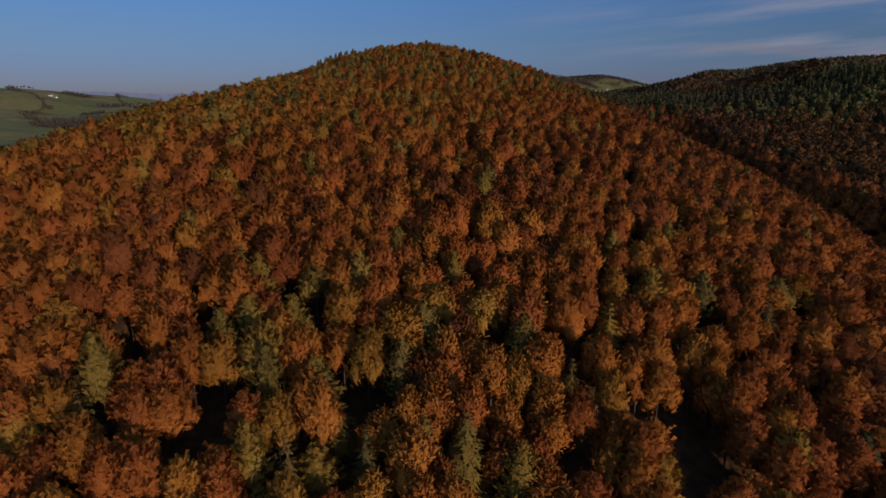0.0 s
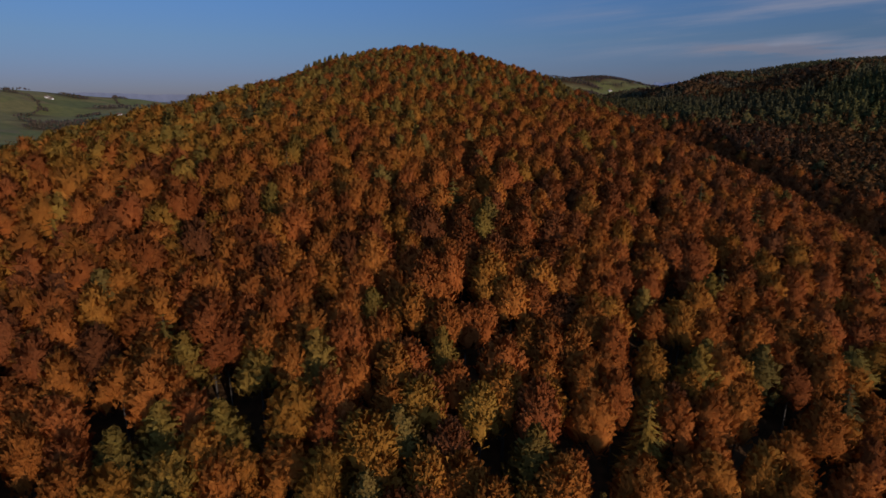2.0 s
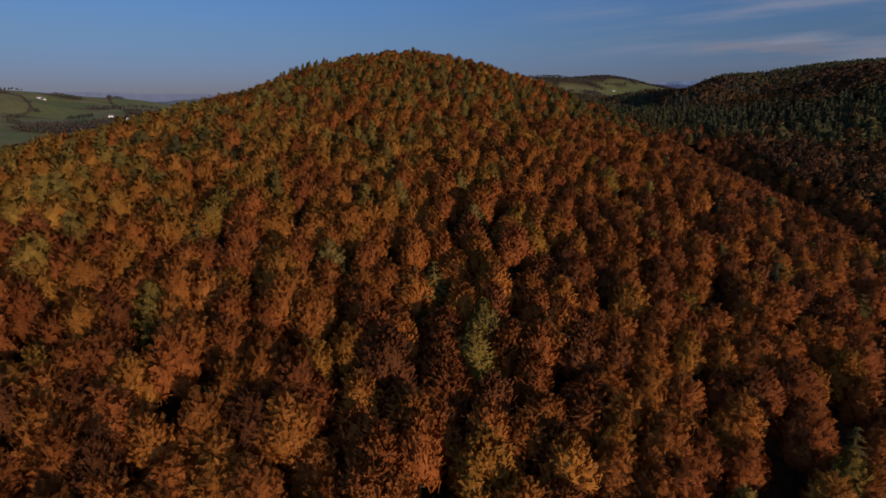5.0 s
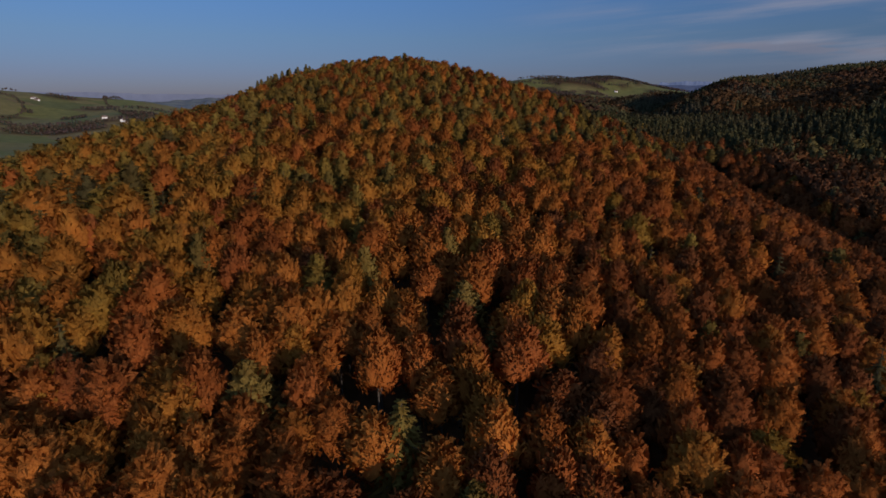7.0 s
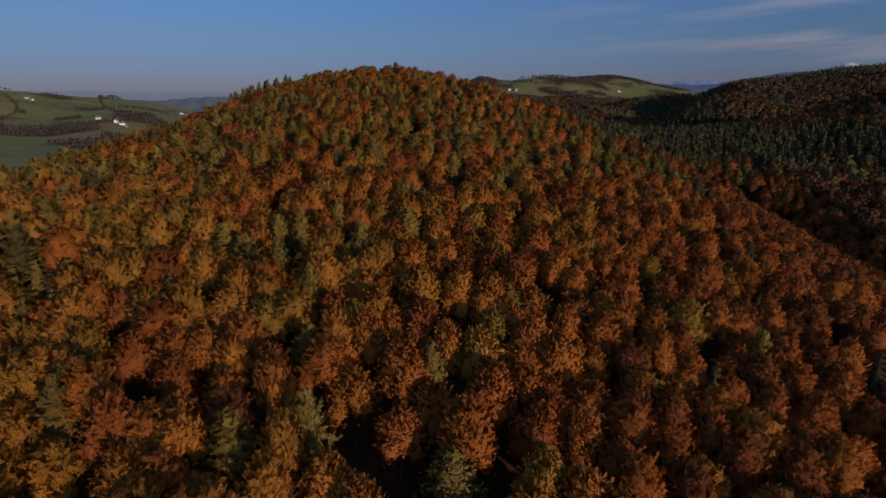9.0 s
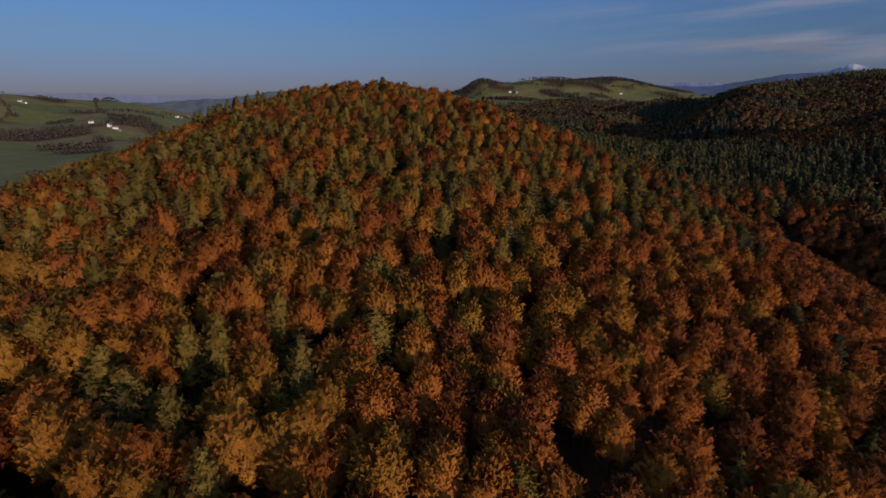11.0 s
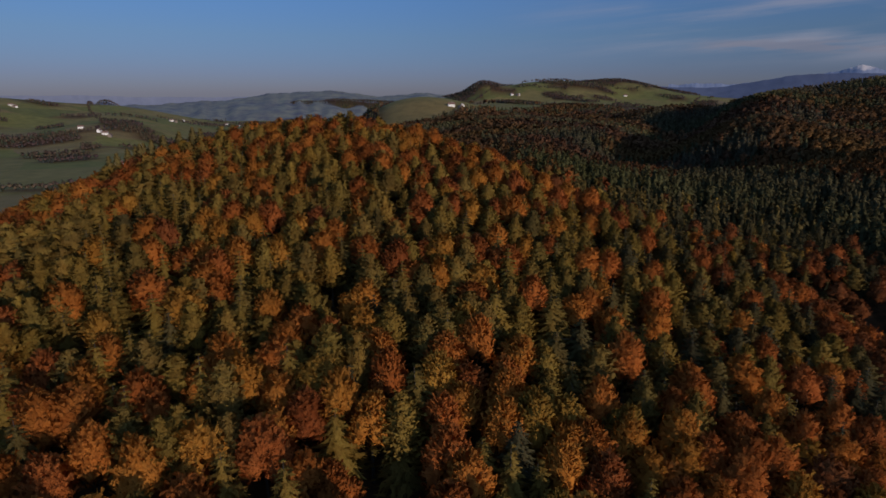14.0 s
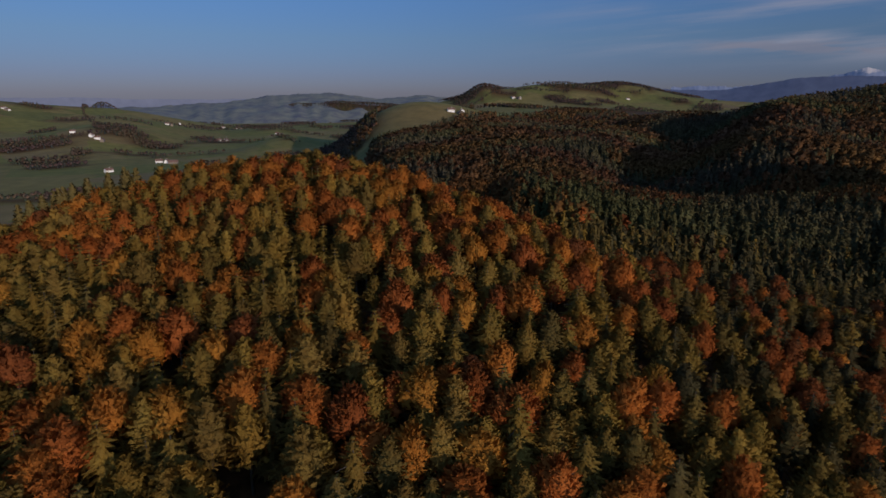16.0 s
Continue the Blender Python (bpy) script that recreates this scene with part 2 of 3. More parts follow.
def wooded(x, y):
    """1 where trees stand closed, 0 on meadows."""
    x, y = np.asarray(x, float), np.asarray(y, float)
    hill = sig((x + 215 + 0.08 * (y - 300)) / 6) * sig((560 - y) / 6)
    edge = 1500 + 1.6 * np.clip(x + 40, 0, 800) + 14 * np.sin(x / 37)
    behind = sig((y - 540) / 6) * sig((edge - y) / 8) * sig((x + 20 + 0.13 * (y - 560)) / 10)
    patch = sig((wave(x, y, 95, 120) + 0.6 * wave(x, y, 41, 37) - 0.86 + 0.35 * sig((y - 3300) / 150) - 0.3 * sig((-x - 500) / 50) * sig((3300 - y) / 100)) / 0.05)
    copse = 0
    for cx, cy, rx, ry in ((-1270, 1960, 120, 110), (-1410, 2274, 45, 40), (-1000, 1730, 90, 45), (-1170, 2290, 60, 110), (-1085, 2235, 45, 70), (-958, 2178, 75, 60), (-905, 1960, 80, 16), (-1290, 2600, 120, 18), (-1190, 2870, 150, 16), (-1500, 2560, 90, 14), (-1787, 2770, 70, 30), (-2330, 4130, 150, 120), (-850, 2400, 60, 22), (-1120, 3060, 160, 24),
                           (150, 3340, 150, 140), (960, 3640, 280, 120), (-310, 1760, 120, 280), (-800, 4330, 900, 110), (620, 3350, 150, 60), (420, 3260, 60, 14), (300, 3200, 70, 12), (560, 3230, 90, 12), (760, 3300, 80, 14), (870, 3420, 70, 20), (-250, 1760, 130, 300)):
        copse = copse + sig((1 - np.hypot((x - cx) / rx, (y - cy) / ry) + 0.25 * wave(x, y, 60, 50)) / 0.05)
    hedge = sig((0.05 - np.abs(wave(x, y, 150, 170) - 0.15)) / 0.012) * sig((wave(x, y, 70, 90) + 0.1) / 0.1)
    copse = copse + 0.9 * hedge * (y > 900)
    keep = 1 - np.clip(1.4 * bump(x, y, 10, 1810, 170, 290), 0, 1)
    far = np.clip((patch + copse) * keep, 0, 1) * sig((y - 560) / 10)
    return np.clip(np.maximum(np.maximum(hill, behind), far), 0, 1)


# ---- mesh helpers ----
def sheet(name, verts, faces, material, tint=None, lie=None):
    """A mesh of equal-sided faces from arrays, with an optional tint and normal for every vertex."""
    verts, faces = np.asarray(verts, np.float32), np.asarray(faces, np.int32)
    me = bpy.data.meshes.new(name)
    count, side = faces.shape
    me.vertices.add(len(verts))
    me.vertices.foreach_set("co", verts.ravel())
    me.loops.add(count * side)
    me.loops.foreach_set("vertex_index", faces.ravel())
    me.polygons.add(count)
    me.polygons.foreach_set("loop_start", np.arange(0, count * side, side, dtype=np.int32))
    if tint is not None:
        at = me.attributes.new("tint", "FLOAT_COLOR", "POINT")
        at.data.foreach_set("color", np.c_[tint, np.ones(len(tint))].astype(np.float32).ravel())
    if lie is not None:
        me.attributes.new("custom_normal", "FLOAT_VECTOR", "POINT").data.foreach_set("vector", np.asarray(lie, np.float32).ravel())
    me.update(calc_edges=True)
    me.materials.append(material)
    return me


def part(name, bm, material, parent, label=""):
    me = bpy.data.meshes.new(name)
    bm.to_mesh(me)
    bm.free()
    me.materials.append(material)
    ob = new(name, me)
    ob.parent = parent
    return tagged(ob, label)


rng = np.random.default_rng(7)


def unit(v):
    return v / np.maximum(np.linalg.norm(v, axis=1, keepdims=True), 1e-6)


def sprays(c, d, face, length, width, soft, flare=True):
    """Leaf sprays, one blade each: at c, growing along d, turned towards face; flaring outwards, or tapering to a tip.
    soft: the lie of the crown's surface there, to which the shading leans. Returns corners and normals."""
    d = unit(d)
    side = unit(np.cross(d, face))
    length, width = np.reshape(length, (-1, 1)), np.reshape(width, (-1, 1))
    if flare:
        v = np.stack([c - 0.55 * length * d, c + 0.5 * width * side + 0.32 * length * d, c - 0.5 * width * side + 0.45 * length * d], 1)
    else:
        v = np.stack([c + 0.6 * length * d, c - 0.55 * width * side - 0.4 * length * d, c + 0.55 * width * side - 0.4 * length * d], 1)
    soft = unit(soft)
    flat = unit(np.cross(v[:, 1] - v[:, 0], v[:, 2] - v[:, 0]))
    turned = (flat * soft).sum(1) < 0
    v[turned] = v[turned][:, [0, 2, 1]]
    flat[turned] *= -1
    blunt = 0.84 if len(c) > 150 else 0.92
    lie = unit(blunt * soft + (1 - blunt) * flat)
    return v.reshape(-1, 3), np.repeat(lie, 3, axis=0)


def tube(points, radii, sides=5):
    """A tapered limb along points, as quads."""
    points = np.asarray(points, float)
    rings = []
    for i, (p, r) in enumerate(zip(points, radii)):
        d = points[min(i + 1, len(points) - 1)] - points[max(i - 1, 0)]
        d = d / np.linalg.norm(d)
        a = np.cross(d, (0.31, 0.95, 0.05))
        a = a / np.linalg.norm(a)
        b = np.cross(d, a)
        th = np.arange(sides) * 2 * np.pi / sides
        rings.append(p + r * (np.cos(th)[:, None] * a + np.sin(th)[:, None] * b))
    v = np.concatenate(rings)
    f = [(i * sides + j, i * sides + (j + 1) % sides, (i + 1) * sides + (j + 1) % sides, (i + 1) * sides + j) for i in range(len(points) - 1) for j in range(sides)]
    return v, np.array(f)


def join(pieces):
    vs, fs, at = [], [], 0
    for v, f in pieces:
        vs.append(v)
        fs.append(f + at)
        at += len(v)
    return np.concatenate(vs), np.concatenate(fs)


# ---- kinds of trees: crowns as arrays of spray corners ----
def heart(lobes, tall, h, fine):
    """The dense inside of a crown: a rounded body within each lobe."""
    if fine:
        p = (1 + 5 ** 0.5) / 2
        v = np.array([(-1, p, 0), (1, p, 0), (-1, -p, 0), (1, -p, 0), (0, -1, p), (0, 1, p), (0, -1, -p), (0, 1, -p), (p, 0, -1), (p, 0, 1), (-p, 0, -1), (-p, 0, 1)]) / math.sqrt(1 + p * p)
        f = [t for t in itertools.combinations(range(12), 3) if all(np.linalg.norm(v[a] - v[b]) < 1.2 for a, b in itertools.combinations(t, 2))]
    else:
        v = np.array([(1, 0, 0), (-1, 0, 0), (0, 1, 0), (0, -1, 0), (0, 0, 1), (0, 0, -1)], float)
        f = [(a, b, c) for a in (0, 1) for b in (2, 3) for c in (4, 5)]
    f = np.array(f)
    turned = (np.cross(v[f[:, 1]] - v[f[:, 0]], v[f[:, 2]] - v[f[:, 0]]) * v[f].sum(1)).sum(1) < 0
    f[turned] = f[turned][:, [0, 2, 1]]
    w = v[f].reshape(-1, 3)
    c = (lobes[:, None, :3] + (0.80 if fine else 0.93) * lobes[:, None, 3:] * w[None] * tall).reshape(-1, 3)
    return c, unit(unit((c - (0, 0, h * 0.55)) * (1, 1, 0.7)) + 1.0 * np.tile(w, (len(lobes), 1)) + (0, 0, 0.35))


def broad_crown(seed, n, length, width, h=21.0, r=3.9, low=0.34):
    """A beech crown: upswept lobes massed into an egg, feathery at the top."""
    g = np.random.default_rng(seed)
    lobes = []
    for k in range(16):
        s = (k + g.uniform(0, 1)) / 16
        z = h * (low + 0.10 + (0.74 - low) * s)
        reach = r * (0.78 - 0.62 * s ** 1.5) * g.uniform(0.6, 1.0)
        a = k * 2.4 + g.uniform(-0.5, 0.5)
        lobes.append((reach * math.cos(a), reach * math.sin(a), z, g.uniform(0.34, 0.50) * r))
    lobes.append((0.3 * g.normal(), 0.3 * g.normal(), h * 0.88, 0.30 * r))
    lobes = np.array(lobes)
    tall = (1, 1, 1.7)
    pick = g.integers(0, len(lobes), n * 3)
    w = unit(g.normal(size=(n * 3, 3)) + (0, 0, 0.35))
    c = lobes[pick, :3] + w * lobes[pick, 3:] * (0.5 + 0.5 * g.uniform(0, 1, (n * 3, 1)) ** 0.6 + 0.22 * np.maximum(g.normal(size=(n * 3, 1)), 0)) * tall
    inside = (np.linalg.norm((c[:, None] - lobes[None, :, :3]) / tall, axis=2) < 0.70 * lobes[None, :, 3]).any(1)
    keep = np.where(~inside)[0][:n]
    c, w = c[keep], w[keep]
    outward = unit(c * (1, 1, 0) + w * 1.5)
    d = outward * 0.62 + (0, 0, 0.85) + 0.38 * g.normal(size=c.shape)
    face = w + 0.45 * g.normal(size=c.shape)
    middle = unit((c - (0, 0, h * 0.55)) * (1, 1, 0.7))
    leaves = sprays(c, d, face, length * g.uniform(0.6, 1.35, len(c)), width * g.uniform(0.6, 1.35, len(c)), middle + 1.0 * w + (0, 0, 0.35))
    core = heart(lobes, tall, h, n > 1000) if n > 150 else heart(np.array([(0, 0, h * 0.64, 0.88 * r)]), tall, h, False)
    return np.concatenate([leaves[0], core[0]]), np.concatenate([leaves[1], core[1]])


def spruce_crown(seed, tiers, per, width, h=25.0, r=3.0, low=0.16, droop=0.32):
    """Whorls of drooping boughs, each a spine with side sprays."""
    g = np.random.default_rng(seed)
    cs, ds, fs, ls, ws = [], [], [], [], []
    for i in range(tiers):
        s = (i + g.uniform(-0.3, 0.3)) / tiers
        z = h * (low + (0.985 - low) * max(s, 0))
        reach = r * (1 - max(s, 0)) ** 0.82 + 0.18
        count = max(4, int(per * (0.45 + 0.55 * (1 - s))))
        for k in range(count):
            a = k * 2 * math.pi / count + i * 1.3 + g.uniform(-0.3, 0.3)
            q = reach * g.uniform(0.72, 1.14)
            way = np.array((math.cos(a), math.sin(a), -droop + 0.25 * s + g.uniform(-0.12, 0.12)))
            cs.append(np.array((0, 0, z)) + way * q * 0.40)
            ds.append(way)
            fs.append(np.array((0.8 * math.cos(a) + 0.2 * g.normal(), 0.8 * math.sin(a) + 0.2 * g.normal(), 0.8)))
            ls.append(q * 1.05)
            ws.append(width * (0.35 + 0.65 * q / r))
            for sgn in ((-1, 1, -1, 1) if tiers > 15 else (-1, 1)):
                b = a + sgn * g.uniform(0.45, 0.8)
                cs.append(np.array((0, 0, z)) + way * q * g.uniform(0.5, 0.8))
                ds.append(np.array((math.cos(b), math.sin(b), -0.5 * droop + 0.25 * g.normal())))
                fs.append(np.array((0.7 * math.cos(a) + 0.4 * g.normal(), 0.7 * math.sin(a) + 0.4 * g.normal(), 0.8)))
                ls.append(q * g.uniform(0.4, 0.6))
                ws.append(width * 0.55 * (0.35 + 0.65 * q / r))
    boughs = sprays(np.array(cs), np.array(ds), np.array(fs), np.array(ls), np.array(ws), np.array(cs) * (1, 1, 0) * 1.2 / np.maximum(np.linalg.norm(np.array(cs)[:, :2], axis=1, keepdims=True), 0.1) + (0, 0, 0.7), False)
    th = np.arange(7) * math.pi / 3 + seed
    body, lie = [], []
    for z0, z1, q in ((low, 0.50, 0.46), (0.32, 0.68, 0.34), (0.52, 0.86, 0.21)):
        rim = np.stack([q * r * np.cos(th), q * r * np.sin(th), np.full(7, h * z0)], 1)
        body.append(np.stack([rim[:-1], rim[1:], np.tile((0, 0, h * z1), (6, 1))], 1).reshape(-1, 3))
        mid = unit((rim[:-1] + rim[1:]) * (1, 1, 0)) + (0, 0, 0.4)
        lie.append(np.repeat(unit(mid), 3, axis=0))
    return np.concatenate([boughs[0], *body]), np.concatenate([boughs[1], *lie])


def pine_crown(seed, n, length, width, h=23.0, r=2.6, low=0.36):
    """A soft, blunt cone of upswept brushes round a dense heart."""
    g = np.random.default_rng(seed)
    s = g.uniform(0, 1, n) ** 1.25
    a = g.uniform(0, 2 * np.pi, n)
    ring = np.sin(s * 34 + 2.0 * np.sin(a * 2 + seed)) * 0.10
    profile = np.minimum(1.0, 0.55 + 3.2 * s) * (1 - s ** 1.6)
    reach = r * (profile + 0.06 + ring) * g.uniform(0.55, 1.05, n)
    c = np.stack([reach * np.cos(a), reach * np.sin(a), h * (low + (0.99 - low) * s)], 1)
    out = np.stack([np.cos(a), np.sin(a), np.zeros(n)], 1)
    d = out * (0.9 - 0.4 * s[:, None]) + (0, 0, 0.62) + 0.35 * g.normal(size=c.shape)
    brushes = sprays(c, d, out + (0, 0, 0.5) + 0.5 * g.normal(size=c.shape), length * g.uniform(0.6, 1.3, n), width * g.uniform(0.6, 1.3, n), out + (0, 0, 0.45))
    body = np.array([(0, 0, h * (low + (0.98 - low) * k), r * q) for k, q in ((0.16, 0.62), (0.38, 0.70), (0.60, 0.58), (0.80, 0.36))])
    core = heart(body, (1, 1, 1.15), h, n > 1000)
    return np.concatenate([brushes[0], core[0]]), np.concatenate([brushes[1], core[1]])


def spire(seed, n, length, width, h=24.0, r=2.9, low=0.10):
    """A spruce seen from far off: a dense dark heart with hanging sprays all round."""
    g = np.random.default_rng(seed)
    th = np.arange(6) * math.pi / 3 + seed
    foot = np.stack([0.62 * r * np.cos(th), 0.62 * r * np.sin(th), np.full(6, h * low)], 1)
    heart = np.stack([foot, np.roll(foot, -1, 0), np.tile((0, 0, h * 0.93), (6, 1))], 1)
    out = unit(foot + np.roll(foot, -1, 0) - (0, 0, 2 * h * low)) + (0, 0, 0.3)
    s, a = g.uniform(0, 1, n) ** 1.2, g.uniform(0, 2 * np.pi, n)
    reach = r * ((1 - s) ** 0.9 + 0.05) * g.uniform(0.6, 1.0, n)
    c = np.stack([reach * np.cos(a), reach * np.sin(a), h * (low + (0.97 - low) * s)], 1)
    way = np.stack([np.cos(a), np.sin(a), np.zeros(n)], 1)
    v, lie = sprays(c, way * 0.55 + (0, 0, -0.7) + 0.3 * g.normal(size=c.shape), way + 0.4 * g.normal(size=c.shape), length * g.uniform(0.6, 1.3, n), width * g.uniform(0.6, 1.3, n), way + (0, 0, 0.5), False)
    return np.concatenate([heart.reshape(-1, 3), v]), np.concatenate([np.repeat(unit(out), 3, axis=0), lie])


def limbs(seed, h, r, low, broad):
    """Trunk with, for a broad tree, forking limbs; for a needle tree, stub boughs."""
    g = np.random.default_rng(seed + 90)
    lean = g.normal(size=2) * 0.25
    stem = [(lean[0] * s * s, lean[1] * s * s, h * s - 0.6 * (s == 0)) for s in (0, 0.25, 0.5, 0.75, 0.95)]
    thick = 0.29 if broad else 0.24
    pieces = [tube(stem, [thick * k for k in (1.3, 1.0, 0.75, 0.45, 0.08)], 6)]
    for k in range(7 if broad else 4):
        z = h * g.uniform(low - 0.04, 0.72)
        a = k * 2.4
        q = r * g.uniform(0.55, 0.9)
        rise = 0.9 if broad else 0.05
        pieces.append(tube([(0, 0, z), (0.5 * q * math.cos(a), 0.5 * q * math.sin(a), z + 0.4 * q * rise), (q * math.cos(a), q * math.sin(a), z + q * rise)], (0.11, 0.07, 0.02), 4))
    return pieces


SHAPE = {"beech": (19.6, 4.3, 0.48), "spruce": (21.0, 6.0, 0.26), "pine": (20.0, 4.9, 0.42)}
FINE, MIDDLE, COARSE, VALLEY, RIDGE, FAR = range(6)


def crown_of(kind, seed, grade):
    if kind == "beech":
        n, a, b = ((1600, 1.35, 0.45), (540, 1.6, 0.74), (190, 1.75, 1.0), (64, 2.7, 1.7), (56, 3.4, 2.4), (12, 5.2, 4.4))[grade]
        return broad_crown(seed, n, a, b, *SHAPE[kind])
    if kind == "spruce":
        if grade >= VALLEY:
            return spire(seed, *((66, 3.0, 1.5), (34, 3.6, 1.9), (14, 5.0, 2.8))[grade - VALLEY], 21.0, 4.1)
        tiers, per, w = ((17, 15, 1.35), (14, 12, 1.7), (11, 8, 2.4))[grade]
        return spruce_crown(seed, tiers, per, w, *SHAPE[kind])
    n, a, b = ((1700, 1.15, 0.45), (560, 1.7, 0.85), (180, 2.5, 1.5), (95, 3.0, 1.6), (44, 4.0, 2.3), (20, 5.4, 3.4))[grade]
    return pine_crown(seed, n, a, b, *SHAPE[kind])


KINDS = ("beech", "spruce", "pine")
CROWNS = {(k, g): [crown_of(k, 11 + 7 * s, g) for s in range(5 if g < 3 else 3)] for k in KINDS for g in range(6)}


# ---- where the trees stand ----
def growth(y):
    """Trees stand tall on the lower slope and smaller and closer towards the top."""
    return np.clip(1.05 - 0.43 * (np.asarray(y, float) - 110) / 340, 0.62, 1.05)


def girth(y):
    """Crowns shrink less than the trees' height."""
    return 0.35 + 0.65 * growth(y)


def hill_scatter(x0, x1, y0, y1, step, seed):
    """Staggered rows that close up where the trees are smaller."""
    g = np.random.default_rng(seed)
    xs, ys, at, odd = [], [], y0, 0
    while at < y1:
        s = step * float(girth(at))
        row = np.arange(x0, x1, s) + 0.5 * s * odd
        xs.append(row + g.uniform(-0.36, 0.36, len(row)) * s)
        ys.append(at + g.uniform(-0.36, 0.36, len(row)) * s)
        at, odd = at + 0.92 * s, 1 - odd
    return np.concatenate(xs), np.concatenate(ys), g


def scatter(x0, x1, y0, y1, step, seed):
    g = np.random.default_rng(seed)
    xs, ys = np.meshgrid(np.arange(x0, x1, step), np.arange(y0, y1, step * 0.92))
    xs = xs + (np.arange(len(ys)) % 2)[:, None] * step * 0.5
    x, y = xs.ravel() + g.uniform(-0.5, 0.5, xs.size) * step, ys.ravel() + g.uniform(-0.5, 0.5, xs.size) * step
    return x, y, g


def needle_share(x, y):
    """How many of the trees are conifers: few on the lower slope, most round the top and on the shaded side valleys."""
    top = 0.74 * sig((y - 345 - 0.4 * x + 16 * wave(x, y, 37, 45)) / 9) * (1 - 0.35 * sig((y - 446) / 8) * sig((8 - x) / 8)) * (1 - 0.6 * sig((y - 430) / 8) * sig((x - 32) / 8) * sig((78 - x) / 6))
    west = 0.38 * sig((-x - 62 + 18 * np.sin(y / 31)) / 10) * sig((y - 215) / 20) * (1 - 0.75 * sig((y - 425) / 8))
    low = 0.045 + 0.20 * bump(x, y, -18, 92, 28, 22) + 0.75 * bump(x, y, -67, 272, 15, 12) + 0.85 * bump(x, y, -50, 348, 26, 15) + 0.5 * bump(x, y, -24, 287, 24, 16)
    flank = 0.80 * sig((x - 64 + 8 * wave(x, y, 13, 17)) / 6) * sig((y - 368) / 10)
    # beyond the side valley: russet foot, a band of spruce along the shoulder, then mixed woods
    side = sig((x - 78 - 40 * sig((470 - y) / 10)) / 8) * sig((y - 240) / 20)
    line = y - 476 + 0.35 * np.clip(x - 210, 0, 200) + 14 * wave(x, y, 33, 29)
    band = 0.06 + 0.86 * sig(line / 9) * sig((150 - line + 22 * wave(x, y, 45, 38)) / 12) + 0.34 * sig((line - 150) / 15)
    back = 0.55 * sig((y - 505) / 12) * sig((820 - y + 60 * wave(x, y, 60, 55)) / 30) * (1 - side)
    east = 0.62 * sig((wave(x, y, 120, 90) + 0.1) / 0.2) * sig((y - 700) / 40) * sig((x - 100) / 40) * (1 - 0.75 * sig((y - 1130) / 70) * sig((760 - x) / 60) * sig((wave(x, y, 50, 80) + 0.2) / 0.2))
    skyline = 0.9 * sig((y - 1250) / 15) * sig((1430 - y) / 15) * sig((x - 380) / 30)
    east = east * (1 - 0.6 * sig((y - 1090) / 25) * sig((1250 - y) / 15))
    beyond = side * np.maximum.reduce([band, east, skyline])
    return np.clip(np.where(side > 0.5, beyond, np.maximum.reduce([top, west, flank, low + 0 * x, back])), 0, 0.93)


BROAD_TINTS = np.array([(0.185, 0.066, 0.030), (0.28, 0.083, 0.030), (0.36, 0.110, 0.032), (0.405, 0.142, 0.034), (0.40, 0.172, 0.036), (0.32, 0.172, 0.038), (0.20, 0.145, 0.044), (0.24, 0.112, 0.047)]) * (0.86, 0.82, 0.66)
NEEDLE_TINTS = np.array([(0.044, 0.044, 0.031), (0.085, 0.070, 0.032), (0.125, 0.096, 0.033), (0.165, 0.120, 0.036), (0.125, 0.094, 0.038), (0.20, 0.134, 0.038)]) * (1.14, 0.98, 0.70)


def tints(kind, x, y, g):
    n = len(x)
    if kind == "beech":
        lean = 3.0 + 0.6 * np.tanh((y - 185) / 60) - 0.85 * sig((y - 285) / 20) + 1.2 * wave(x, y, 52, 47) + g.normal(size=n) * 1.1 - 0.010 * np.clip(x + 20, -130, 0) - 0.022 * np.clip(x - 10, 0, 110)
        table = BROAD_TINTS
    elif kind == "spruce":
        lean, table = 2.3 - 2.4 * sig((x - 66) / 10) + 0.8 * wave(x, y, 60, 70) + g.normal(size=n) * 0.8, NEEDLE_TINTS
    else:
        lean, table = 3.2 - 2.2 * sig((x - 66) / 10) + 0.8 * wave(x, y, 60, 70) + g.normal(size=n) * 1.0, NEEDLE_TINTS
    i = np.clip(lean, 0, len(table) - 1.001)
    lo, f = i.astype(int), (i % 1)[:, None]
    return (table[lo] * (1 - f) + table[lo + 1] * f) * g.uniform(0.82, 1.2, (n, 1))


def choose(x, y, g):
    grove = np.where(y > 520, 0.5 + 0.36 * wave(x, y, 47, 55) + 0.20 * wave(x, y, 19, 17) + 0.12 * g.normal(size=len(x)), g.uniform(size=len(x)))
    conifer = grove < needle_share(x, y)
    pine = g.uniform(size=len(x)) < 0.52 * (y < 500)
    return np.where(conifer, np.where(pine, 2, 1), 0)


